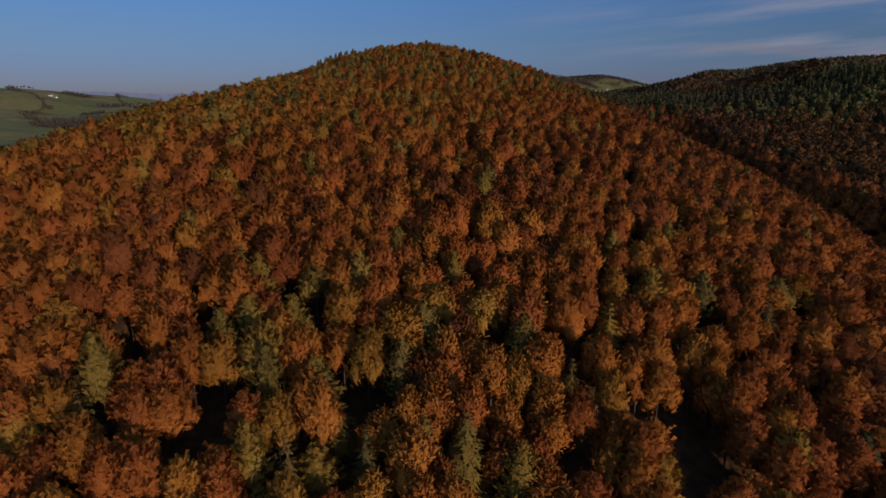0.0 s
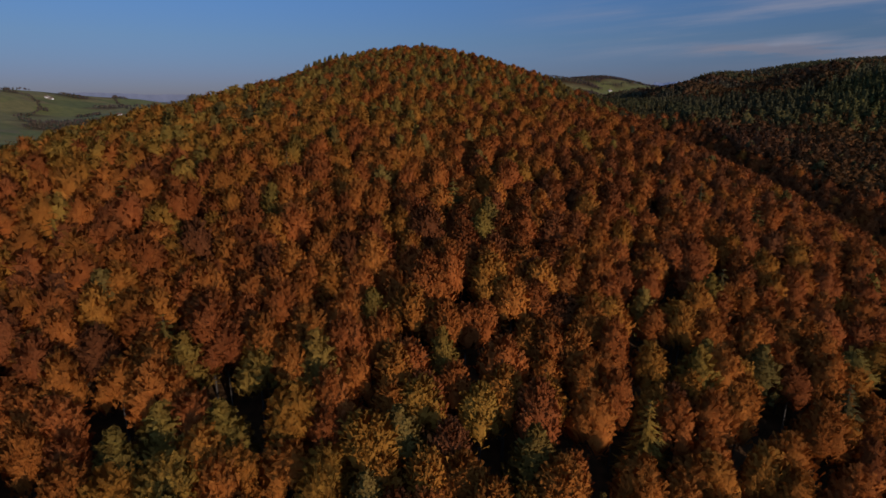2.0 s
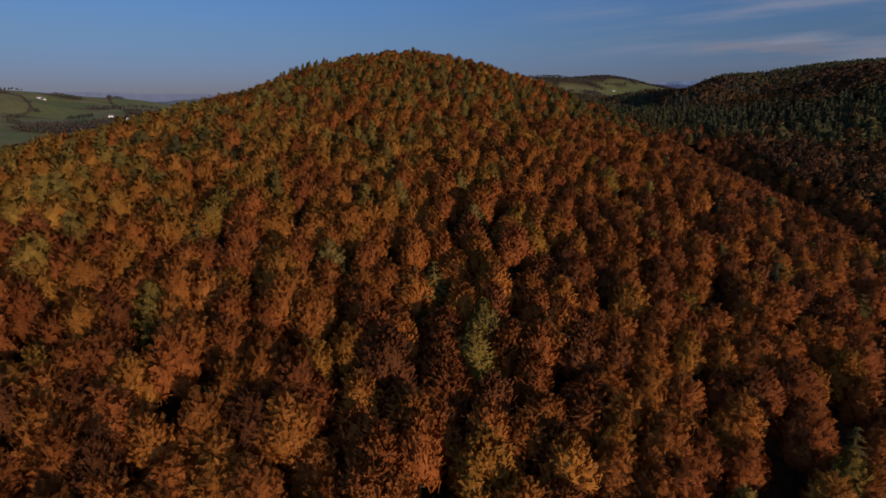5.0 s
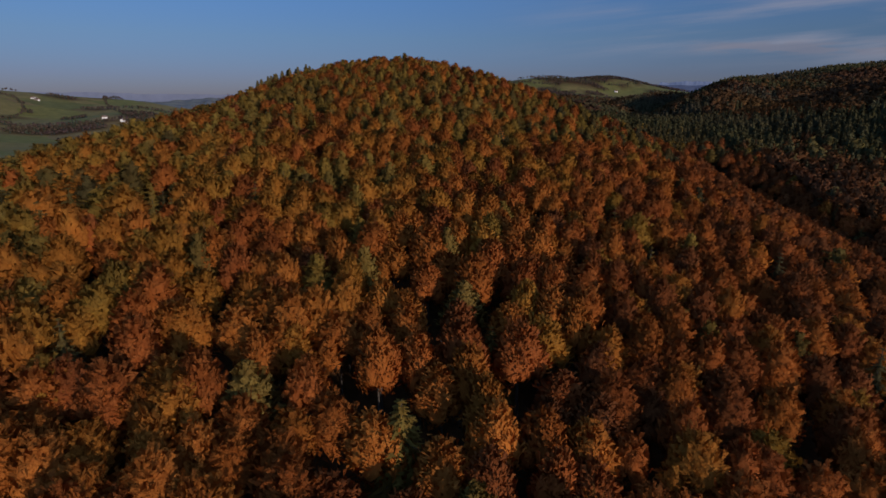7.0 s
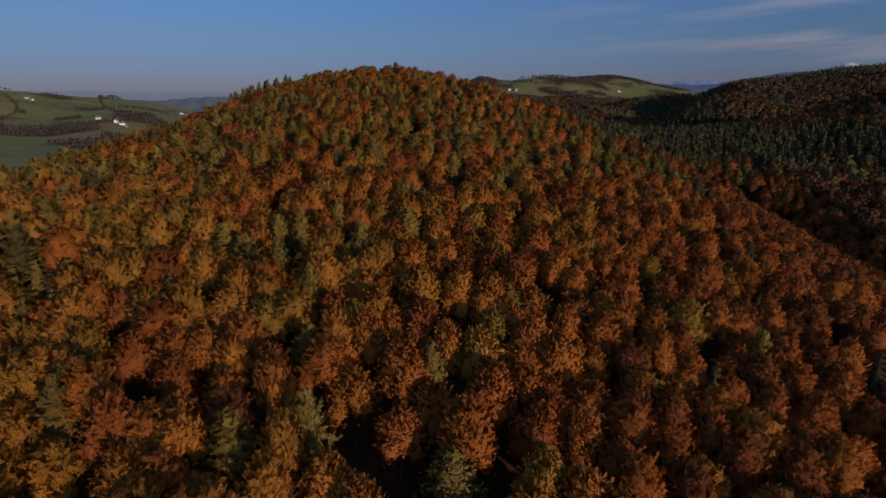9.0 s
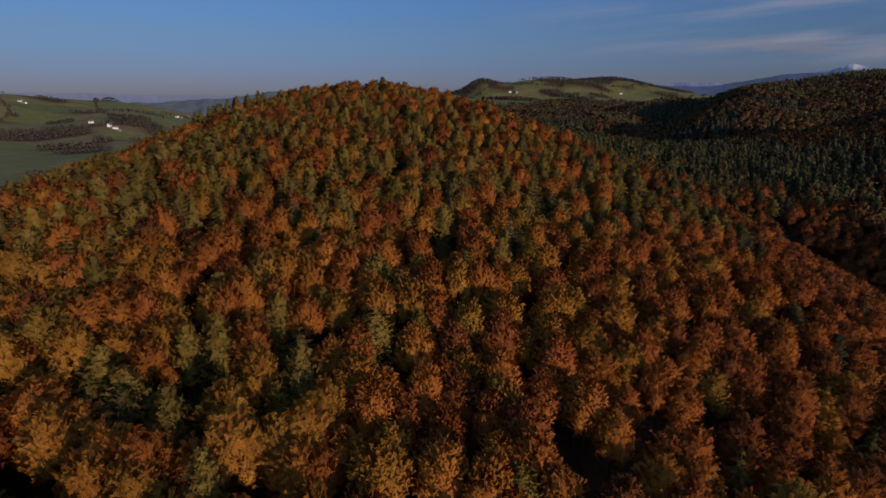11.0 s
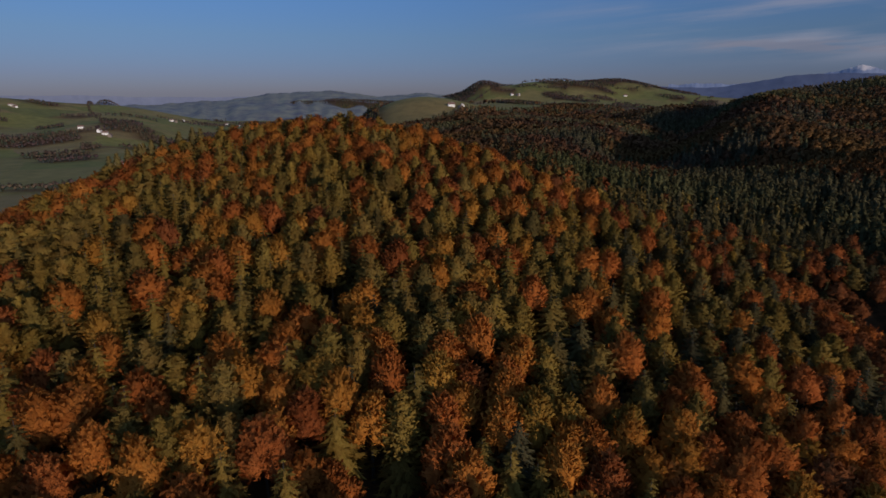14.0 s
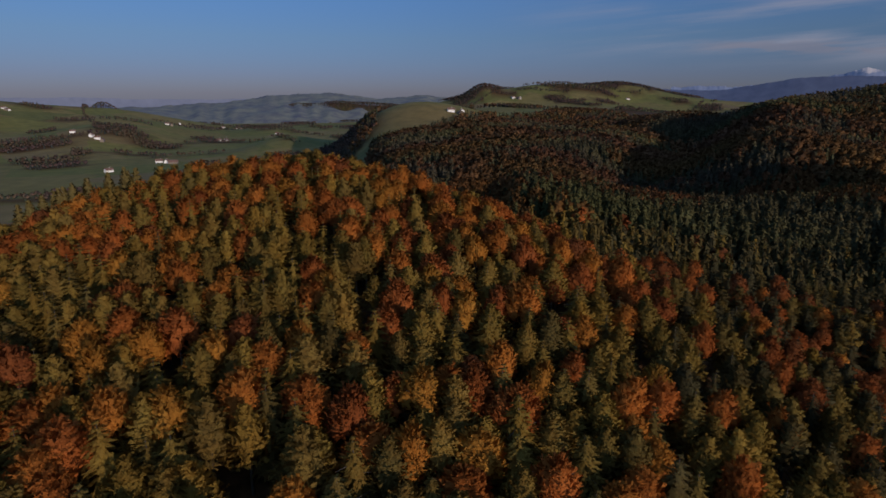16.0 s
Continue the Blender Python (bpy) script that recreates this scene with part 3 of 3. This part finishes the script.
def stand(name, x, y, kind, grade, g, label, size=1.0, hue=None, spread=1.0):
    """Many trees of one kind as one mass of foliage with its stems."""
    if not len(x):
        return
    z = ground(x, y)
    col = tints(kind, x, y, g) if hue is None else np.array(hue) * g.uniform(0.78, 1.22, (len(x), 1)) * (1 + wave(x, y, 43, 38)[:, None] * (0.06, 0.14, -0.05))
    h = g.uniform(0.87 if grade <= COARSE else 0.78, 1.12, len(x)) * size * (growth(y) if size == 1.0 else 1.0)
    w = (g.uniform(0.82, 1.18, len(x)) * girth(y) if size == 1.0 else h * g.uniform(0.85, 1.2, len(x))) * (1.12 if grade >= 2 else 1.0) * spread
    turn = g.uniform(0, 2 * np.pi, len(x))
    pool = CROWNS[kind, grade]
    which = g.integers(0, len(pool), len(x))
    vs, ts, ns = [], [], []
    for k, (proto, lie) in enumerate(pool):
        for i in np.where(which == k)[0]:
            c, s = math.cos(turn[i]) * w[i], math.sin(turn[i]) * w[i]
            v = np.empty_like(proto)
            v[:, 0] = proto[:, 0] * c - proto[:, 1] * s + x[i]
            v[:, 1] = proto[:, 0] * s + proto[:, 1] * c + y[i]
            v[:, 2] = proto[:, 2] * h[i] + z[i]
            c, s = math.cos(turn[i]), math.sin(turn[i])
            ns.append(np.stack([lie[:, 0] * c - lie[:, 1] * s, lie[:, 0] * s + lie[:, 1] * c, lie[:, 2]], 1))
            vs.append(v)
            ts.append(np.broadcast_to(col[i], (len(proto), 3)))
    v = np.concatenate(vs)
    top = new(name, sheet(name, v, np.arange(len(v)).reshape(-1, 3), (LEAF_NEAR, LEAF_NEAR, LEAF_MID, LEAF_STUFF, LEAF_STUFF, LEAF_STUFF)[grade], np.concatenate(ts), np.concatenate(ns)))
    tagged(top, label, "forest", kind="stuff")
    if grade <= MIDDLE:
        full = SHAPE[kind][0]
        stems = join([tube([(x[i], y[i], z[i] - 0.8), (x[i], y[i], z[i] + 0.45 * full * h[i]), (x[i], y[i], z[i] + 0.93 * full * h[i])], (0.3, 0.2, 0.04), 3) for i in range(len(x))])
        st = new("stems", sheet("stems", *stems, BARK))
        st.parent = top


# ---- the ground: one sheet to the horizon ----
def spaced(fine0, fine1, fine, end0, end1, grow=1.09):
    mid = list(np.arange(fine0, fine1 + 0.1, fine))
    step, at, left = fine, fine0, []
    while at > end0:
        step = min(step * grow, 140)
        at -= step
        left.append(at)
    step, at, right = fine, fine1, []
    while at < end1:
        step = min(step * grow, 140)
        at += step
        right.append(at)
    return np.array(left[::-1] + mid + right)


gx = spaced(-260, 420, 8, -4900, 4900, 1.05)
gy = spaced(-60, 720, 8, -3500, 4950, 1.035)
GX, GY = np.meshgrid(gx, gy)
gv = np.stack([GX, GY, ground(GX, GY)], 2).reshape(-1, 3)
nx, ny = len(gx), len(gy)
i0 = (np.arange(ny - 1)[:, None] * nx + np.arange(nx - 1)[None]).ravel()
land_mesh = sheet("ground", gv, np.stack([i0, i0 + 1, i0 + nx + 1, i0 + nx], 1), GROUND)
at = land_mesh.attributes.new("wooded", "FLOAT", "POINT")
at.data.foreach_set("value", wooded(GX, GY).astype(np.float32).ravel())
at = land_mesh.attributes.new("dry", "FLOAT", "POINT")   # a brown, grazed pasture below the round hilltop
at.data.foreach_set("value", np.clip(1.6 * bump(GX, GY, 10, 1660, 220, 130), 0, 1).astype(np.float32).ravel())
land_mesh.polygons.foreach_set("use_smooth", np.ones(len(land_mesh.polygons), bool))
tagged(new("ground", land_mesh), "rolling hills with green meadows and leaf-strewn forest floor", "ground", kind="structure")

# ---- distant ranges ----
def far_material(name, low, high, snow=None):
    mat, n, l, out = nodes_of(name)
    p = n.new("ShaderNodeBsdfPrincipled")
    p.inputs["Roughness"].default_value = 1.0
    col = ramp_node(n, l, noise_node(n, l, 0.012, 8, 0.65), [(0.35, low), (0.65, high)])
    if snow:
        tc = n.new("ShaderNodeTexCoord")
        sp = n.new("ShaderNodeSeparateXYZ")
        l.new(tc.outputs["Object"], sp.inputs[0])
        rag = n.new("ShaderNodeMath")
        rag.operation = "MULTIPLY_ADD"
        rag.inputs[1].default_value = 110
        l.new(noise_node(n, l, 0.011, 9, 0.75), rag.inputs[0])
        l.new(sp.outputs[2], rag.inputs[2])
        line = n.new("ShaderNodeMapRange")
        line.inputs["From Min"].default_value, line.inputs["From Max"].default_value = snow, snow + 14
        l.new(rag.outputs[0], line.inputs["Value"])
        col = mix_node(n, l, col, (0.42, 0.385, 0.385), line.outputs["Result"])
    l.new(col, p.inputs["Base Color"])
    # a faint glow in the same colour stands in for light scattered by haze
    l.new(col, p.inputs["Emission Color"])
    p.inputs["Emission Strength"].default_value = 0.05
    l.new(p.outputs[0], out.inputs["Surface"])
    return mat


def far_range(name, a0, a1, dist, height, rough, seed, material, label, depth=420.0, fold=0.0):
    """A distant ridge between two bearings (degrees from +y), with a foot nearer than its crest."""
    na, nd = 320, 21
    az = np.radians(np.linspace(a0, a1, na))
    s = np.linspace(0, 1, na)
    prof = height(s) + rough * (np.sin(s * 37 + seed) * 0.5 + np.sin(s * 83 + seed * 2) * 0.3)
    rag = rough * (np.sin(s * 171 + seed * 3) * 0.2 + np.sin(s * 410 + seed) * 0.15 + np.sin(s * 690 + 2 * seed) * 0.10)
    v, f = [], []
    for j in range(nd):
        u = j / (nd - 1)
        z = -70 + (prof + 70) * u ** 0.8 + rag * u ** 8 + fold * (np.sin(s * 47 + seed + 5 * u + 2 * np.sin(s * 19)) + 0.7 * np.sin(s * 101 - 9 * u + 3 * np.sin(s * 31 + 4 * u))) * 4 * u * (1 - u)
        rad = dist - depth * (1 - u) + 12 * np.sin(s * 23 + seed + 3 * u) * (1 - u)
        v.append(np.stack([rad * np.sin(az), rad * np.cos(az), z], 1))
    v = np.concatenate(v)
    i = (np.arange(nd - 1)[:, None] * na + np.arange(na - 1)[None]).ravel()
    me = sheet(name, v, np.stack([i, i + 1, i + na + 1, i + na], 1), material)
    me.polygons.foreach_set("use_smooth", np.ones(len(me.polygons), bool))
    return tagged(new(name, me), label, "mountain range", kind="structure")


# distance haze is painted into these mauve, blue and pale base colours
MAUVE_HAZE = far_material("far_hazy_hills", (0.052, 0.056, 0.078), (0.140, 0.142, 0.108))
BLUE_HAZE = far_material("far_hazy_woods", (0.052, 0.066, 0.115), (0.072, 0.088, 0.142))
PALE_HAZE = far_material("far_hazy_land", (0.10, 0.115, 0.165), (0.125, 0.14, 0.195))
SNOW_FAR = far_material("far_hazy_snow_peak", (0.13, 0.16, 0.24), (0.17, 0.20, 0.28), snow=322)
far_range("backdrop_west", -62, 22, 4880, lambda s: 92 + 12 * np.sin(s * 7), 7, 1.0, PALE_HAZE, "pale blue hazy lowland on the horizon", 90.0)
far_range("backdrop_hills", -34, 3, 4870, lambda s: 42 + 92 * np.exp(-((s - 0.59) / 0.20) ** 2) + 66 * np.exp(-((s - 0.88) / 0.085) ** 2) - 160 * np.exp(-(s / 0.09) ** 2) - 160 * np.exp(-((s - 1) / 0.04) ** 2), 9, 3.0, MAUVE_HAZE, "hazy mauve wooded hills with faint clearings", 1000.0, 8.0)
far_range("backdrop_south", 12, 62, 4830, lambda s: 158 + 84 * sig((s - 0.31) / 0.05) + 14 * np.sin(s * 21) + 10 * s, 6, 2.0, BLUE_HAZE, "wooded ridges in the distance, tinted blue for haze")
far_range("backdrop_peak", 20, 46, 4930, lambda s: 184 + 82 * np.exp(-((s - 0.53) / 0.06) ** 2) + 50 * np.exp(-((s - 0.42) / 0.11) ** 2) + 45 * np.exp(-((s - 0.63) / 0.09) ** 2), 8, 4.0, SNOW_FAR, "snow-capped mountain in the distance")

# ---- forest ----
x, y, g = hill_scatter(-205, 205, -60, 560, 6.5, 21)
keep = (wooded(x, y) > 0.5) & (g.uniform(size=len(x)) > 0.045 + 0.24 * sig((wave(x, y, 6.5, 7.5) - 0.35) / 0.1) * (1 - 0.75 * sig((y - 330) / 15)) + 0.08 * sig((x - 20) / 15))
x, y = x[keep], y[keep]
kind_of = choose(x, y, g)
# single trees and openings that stand out
for k, spots in ((1, ((-97, 219), (-89, 157), (-83, 176), (-51, 288), (-52, 260), (-62, 261), (-36, 243), (-24, 283), (-30, 264), (-98, 263), (-32, 277))),
                 (2, ((-77, 288), (-50, 305), (-41, 125), (-29, 116), (-19, 123), (-6, 103), (-33, 85), (-23, 85), (8, 131), (-16, 142), (14, 84), (-58, 272), (-71, 262), (-12, 266), (-9, 254), (-4, 281), (-1, 283), (14, 303), (1, 302), (-28, 278))),
                 (0, ((-31, 415), (-24, 402), (-33, 406)))):
    for px, py in spots:
        kind_of[np.argmin(np.hypot(x - px, y - py))] = k
clear = np.zeros(len(x), bool)
for px, py in ((-14, 97), (10, 113), (68, 123), (99, 161), (-41, 94), (48, 100), (32, 284), (17, 265), (5, 250), (-29, 239), (-21, 283), (-7, 297), (36, 317), (56, 315), (-39, 337), (89, 360), (-56, 416), (107, 419)):
    clear |= np.hypot(x - px, y - py) < 5.2 * growth(py)
for k in range(10):   # a narrow ride before the slender pines on the crest
    clear |= np.hypot(x + 103 - 3.4 * k, y - 474 - 1.7 * k) < 4.2
x, y, kind_of = x[~clear], y[~clear], kind_of[~clear]
off = np.abs(x - 0.078 * y)
near = (off < 19) & (y > 50) & (y < 470)
middle = ~near & (off < 80 + 10 * (y > 320)) & (off < 0.8 * y + 20) & (y > 45) & (y < 480)
aside = (np.abs(x) > 0.85 * y + 42) | (y > 520)
rest = ~near & ~middle & ~aside
for k, kind in enumerate(KINDS):
    noun = {"beech": "autumn beech forest in rust and orange leaf", "spruce": "dark green spruce forest", "pine": "olive green pine forest"}[kind]
    m = middle & (kind_of == k)
    stand("forest_" + kind, x[m], y[m], kind, MIDDLE, g, noun + " on the hillside")
    m = rest & (kind_of == k)
    stand("forest_" + kind, x[m], y[m], kind, COARSE, g, noun + " on the flank of the hill")
    m = aside & ~near & ~middle & (kind_of == k)
    stand("forest_" + kind, x[m], y[m], kind, RIDGE, g, noun + " at the foot of the hill")

# the trees that the flight passes nearest, one by one
PROTO = {}
for k, kind in enumerate(KINDS):
    for s in range(5):
        v, lie = CROWNS[kind, FINE][s]
        crown_mesh = sheet(kind + "_crown", v, np.arange(len(v)).reshape(-1, 3), LEAF_THING, None, lie)
        wood = limbs(s, *SHAPE[kind], kind == "beech")
        PROTO[kind, s] = (crown_mesh, [sheet(kind + ("_limb" if i else "_trunk"), *piece, BARK) for i, piece in enumerate(wood)])
WORDS = ("dark russet", "rust-red", "reddish orange", "orange", "golden ochre", "yellowish olive", "olive green", "brown")
for i in np.where(near)[0]:
    kind = KINDS[kind_of[i]]
    col = tints(kind, x[i:i + 1], y[i:i + 1], g)[0]
    tree = new(kind + "_tree")
    h = g.uniform(0.87, 1.12) * float(growth(y[i]))
    w = g.uniform(0.82, 1.18) * float(girth(y[i]))
    tree.location = (x[i], y[i], float(ground(x[i], y[i])))
    tree.rotation_euler = (0, 0, g.uniform(0, 6.28))
    tree.scale = (w, w, h)
    crown_mesh, wood = PROTO[kind, int(g.integers(0, 5))]
    crown = new("crown", crown_mesh)
    crown.parent, crown.color = tree, (*col, 1)
    trunk = new("trunk", wood[0])
    trunk.parent = tree
    for me in wood[1:]:
        new("limb", me).parent = trunk
    if kind == "beech":
        shade = WORDS[int(np.argmin(np.abs(BROAD_TINTS - col).sum(1)))]
        tagged(tree, f"beech tree with {shade} autumn leaves on the wooded slope", "tree", "beeches on the hill")
    elif kind == "spruce":
        tagged(tree, "dark green spruce with drooping tiers on the wooded slope", "tree", "spruces on the hill")
    else:
        tagged(tree, "olive green pine with a bare pale trunk on the slope", "tree", "pines on the hill")

# woods on the saddle, the valley sides and the ridge to the east
x, y, g = scatter(-160, 330, 500, 800, 5.4, 22)
keep = (wooded(x, y) > 0.5) & ((y > 560) | (x > 205)) & (g.uniform(size=len(x)) > 0.04)
x2, y2, _ = scatter(150, 420, 190, 560, 6.2, 23)
x2, y2 = x2[(x2 > 205)], y2[(x2 > 205)]
x, y = np.concatenate([x[keep & (y >= 560)], x2]), np.concatenate([y[keep & (y >= 560)], y2])
kind_of = choose(x, y, g)
for k, kind in enumerate(KINDS):
    m = kind_of == k
    stand("valley_" + kind, x[m], y[m], kind, VALLEY, g, {"beech": "russet beech woods on the valley side", "spruce": "dark spruce woods on the saddle", "pine": "olive pine woods on the saddle"}[kind], 0.76, {"beech": (0.132, 0.060, 0.024), "spruce": (0.062, 0.056, 0.027), "pine": (0.10, 0.082, 0.032)}[kind], 1.12)
x, y, g = scatter(-200, 1300, 560, 1500, 8.6, 24)
x2, y2, _ = scatter(-200, 1300, 1500, 2700, 15.0, 26)
x, y = np.concatenate([x, x2]), np.concatenate([y, y2])
keep = (wooded(x, y) > 0.5) & ((y > 800) | (x > 330)) & (x < 0.83 * y + 20) & ((y < 1430) | (x < 560)) & (g.uniform(size=len(x)) > 0.03)
ride = (np.abs((x - 695) * 0.88 - (y - 1322) * 0.47) < 6) & (np.abs(y - 1322) < 60)   # a ride through the ridge wood
x, y = x[keep & ~ride], y[keep & ~ride]
kind_of = choose(x, y, g)
for k, kind in enumerate(KINDS):
    for deep in (False, True):
        m = (kind_of == k) & ((y > 1050) == deep)
        stand("ridge_" + kind, x[m], y[m], kind, FAR if deep else RIDGE, g, {"beech": "brown and russet beech woods on the far ridge", "spruce": "dark spruce woods on the far ridge", "pine": "olive pine woods on the far ridge"}[kind], 0.8, {"beech": (0.118, 0.062, 0.029), "spruce": (0.068, 0.060, 0.033), "pine": (0.08, 0.075, 0.05)}[kind], 1.3)
# copses and hedgerows among the meadows
x, y, g = scatter(-2900, 1500, 700, 4560, 13.0, 25)
in_wood = (y < 2700) & (y < 1500 + 1.6 * np.clip(x + 40, 0, 800)) & (x > -20 - 0.13 * (y - 560))
keep = (wooded(x, y) > 0.5) & ~in_wood & (np.abs(x) < 0.95 * y)
x, y = x[keep], y[keep]
pick = g.uniform(size=len(x)) < 0.7
stand("copse_beech", x[pick], y[pick], "beech", FAR, g, "bare brownish copses and hedgerows among the meadows", 0.6, (0.105, 0.072, 0.055), 1.5)
stand("copse_spruce", x[~pick], y[~pick], "spruce", FAR, g, "dark green copses among the meadows", 0.65, (0.05, 0.055, 0.042), 1.4)


# ---- farms ----
def box(bm, x0, x1, y0, y1, z0, z1):
    m = Matrix.Translation(((x0 + x1) / 2, (y0 + y1) / 2, (z0 + z1) / 2)) @ Matrix.Diagonal((x1 - x0, y1 - y0, z1 - z0, 1))
    bmesh.ops.create_cube(bm, size=1.0, matrix=m)


def farm_building(name, length, width, eaves, ridge, wall_material, label, category):
    """Gabled walls, a roof with thickness and overhang, windows, a chimney on a dwelling."""
    thing = new(name)
    bm = bmesh.new()
    a, c = length / 2, width / 2
    rows = []
    for sx in (-a, a):
        rows.append([bm.verts.new(p) for p in ((sx, -c, -3), (sx, c, -3), (sx, c, eaves), (sx, 0, ridge), (sx, -c, eaves))])
    bm.faces.new(rows[0])
    bm.faces.new(rows[1][::-1])
    for i in range(5):
        j = (i + 1) % 5
        bm.faces.new((rows[0][i], rows[1][i], rows[1][j], rows[0][j]))
    wall = part("wall", bm, wall_material, thing)
    for sgn in (-1, 1):
        bm = bmesh.new()
        rise, run = ridge - eaves, c
        ex = 1.0 + 0.9 / run
        pts = []
        for sx in (-a - 0.8, a + 0.8):
            for t, up in ((0.0, 0.05), (ex, 0.05), (ex, 0.40), (0.0, 0.40)):
                pts.append(bm.verts.new((sx, sgn * run * t, ridge - rise * t + up)))
        for f in ((0, 1, 2, 3), (7, 6, 5, 4), (0, 4, 5, 1), (1, 5, 6, 2), (2, 6, 7, 3), (3, 7, 4, 0)):
            bm.faces.new([pts[i] for i in f])
        bmesh.ops.recalc_face_normals(bm, faces=bm.faces)
        part("roof", bm, ROOF_TILE, thing, "brown clay tile roof slope")
    if wall_material == PLASTER:
        for sgn in (-1, 1):
            for k in range(5):
                for z in (1.2, 3.9):
                    bm = bmesh.new()
                    px = -a + length * (k + 0.5) / 5
                    y0, y1 = sorted((sgn * (c - 0.1), sgn * (c + 0.04)))
                    box(bm, px - 0.55, px + 0.55, y0, y1, z, z + 1.4)
                    part("window", bm, GLASS_DARK, wall, "dark window pane")
        bm = bmesh.new()
        box(bm, a * 0.3 - 0.5, a * 0.3 + 0.5, 0.6, 1.6, ridge - 1.5, ridge + 1.4)
        part("chimney", bm, PLASTER, thing, "white chimney")
    else:
        bm = bmesh.new()
        box(bm, -2.2, 2.2, -c - 0.06, -c + 0.1, 0, 4.0)
        part("barn_door", bm, BARK, wall, "dark wooden double door")
    return tagged(thing, label, category, "farm buildings in the valley")


house = farm_building("farmhouse", 17, 9.5, 5.6, 9.6, PLASTER, "white plastered farmhouse with brown gabled roof on the meadow", "farmhouse")
barn = farm_building("barn", 22, 11, 5.0, 9.6, BARN_WOOD, "grey boarded barn with brown gabled roof beside a farmhouse", "barn")
FARMS = ((-1102, 2088, 20, 1), (-1130, 2105, 95, 0), (-1796, 2603, 10, 1), (-1770, 2590, 60, 0), (-1211, 2137, 30, 0), (-1212, 2759, 40, 1), (-1276, 3003, 120, 0), (-872, 2475, 15, 1), (-850, 2490, 70, 0), (-1139, 3181, 5, 0),
         (-1056, 3153, 30, 1), (-720, 1763, 100, 1), (-745, 1772, 20, 0), (-751, 1560, 60, 0), (-746, 2807, 15, 1), (28, 1717, 10, 1), (56, 1725, 95, 0), (338, 3137, 30, 1), (372, 3125, 80, 0), (941, 3255, 15, 0))
for i, (fx, fy, turn, with_barn) in enumerate(FARMS):
    for ob, dx, dy, more in ((house, 0, 0, 0),) + (((barn, 24, -14, 90),) if with_barn else ()):
        m = pose(fx + dx, fy + dy, float(ground(fx + dx, fy + dy)) - 0.2, 0, 0, turn + more)
        if i == 0:
            ob.matrix_basis = m
        else:
            copy_thing(ob, m)


# ---- slender pines with bare trunks along the western crest ----
def slender_pine(seed):
    g2 = np.random.default_rng(seed)
    h = 16.5
    thing = new("slender_pine")
    stem = [(0.25 * g2.normal() * s, 0.25 * g2.normal() * s, h * s - 0.5 * (s == 0)) for s in (0, 0.3, 0.6, 0.85, 1)]
    trunk = new("trunk", sheet("bare_trunk", *tube(stem, (0.17, 0.15, 0.11, 0.07, 0.02), 6), PALE_BARK))
    trunk.parent = thing
    for k in range(7):
        z, a, q = h * g2.uniform(0.45, 0.85), k * 2.4, g2.uniform(0.6, 1.2)
        twig = new("branch", sheet("branch", *tube([(0, 0, z), (0.5 * q * math.cos(a), 0.5 * q * math.sin(a), z + 0.2 * q), (q * math.cos(a), q * math.sin(a), z + 0.6 * q)], (0.05, 0.035, 0.012), 4), PALE_BARK))
        twig.parent = trunk
    v, lie = pine_crown(seed, 420, 1.1, 0.5, h, 1.7, 0.58)
    crown = new("crown", sheet("slender_crown", v, np.arange(len(v)).reshape(-1, 3), LEAF_THING, None, lie))
    crown.parent, crown.color = thing, (0.13, 0.10, 0.036, 1)
    return tagged(thing, "slender olive pine with a bare pale trunk on the crest", "tree", "slender pines on the crest")


slender = [slender_pine(s) for s in (1, 2, 3)]
g = np.random.default_rng(31)
for i in range(14):
    s = i / 13
    px, py = -104 + 30 * s + g.normal() * 1.2, 482 + 16 * s + g.normal() * 2.5
    m = pose(px, py, float(ground(px, py)), 0, 0, g.uniform(0, 360))
    if i < 3:
        slender[i].matrix_basis = m
    else:
        copy_thing(slender[i % 3], m)
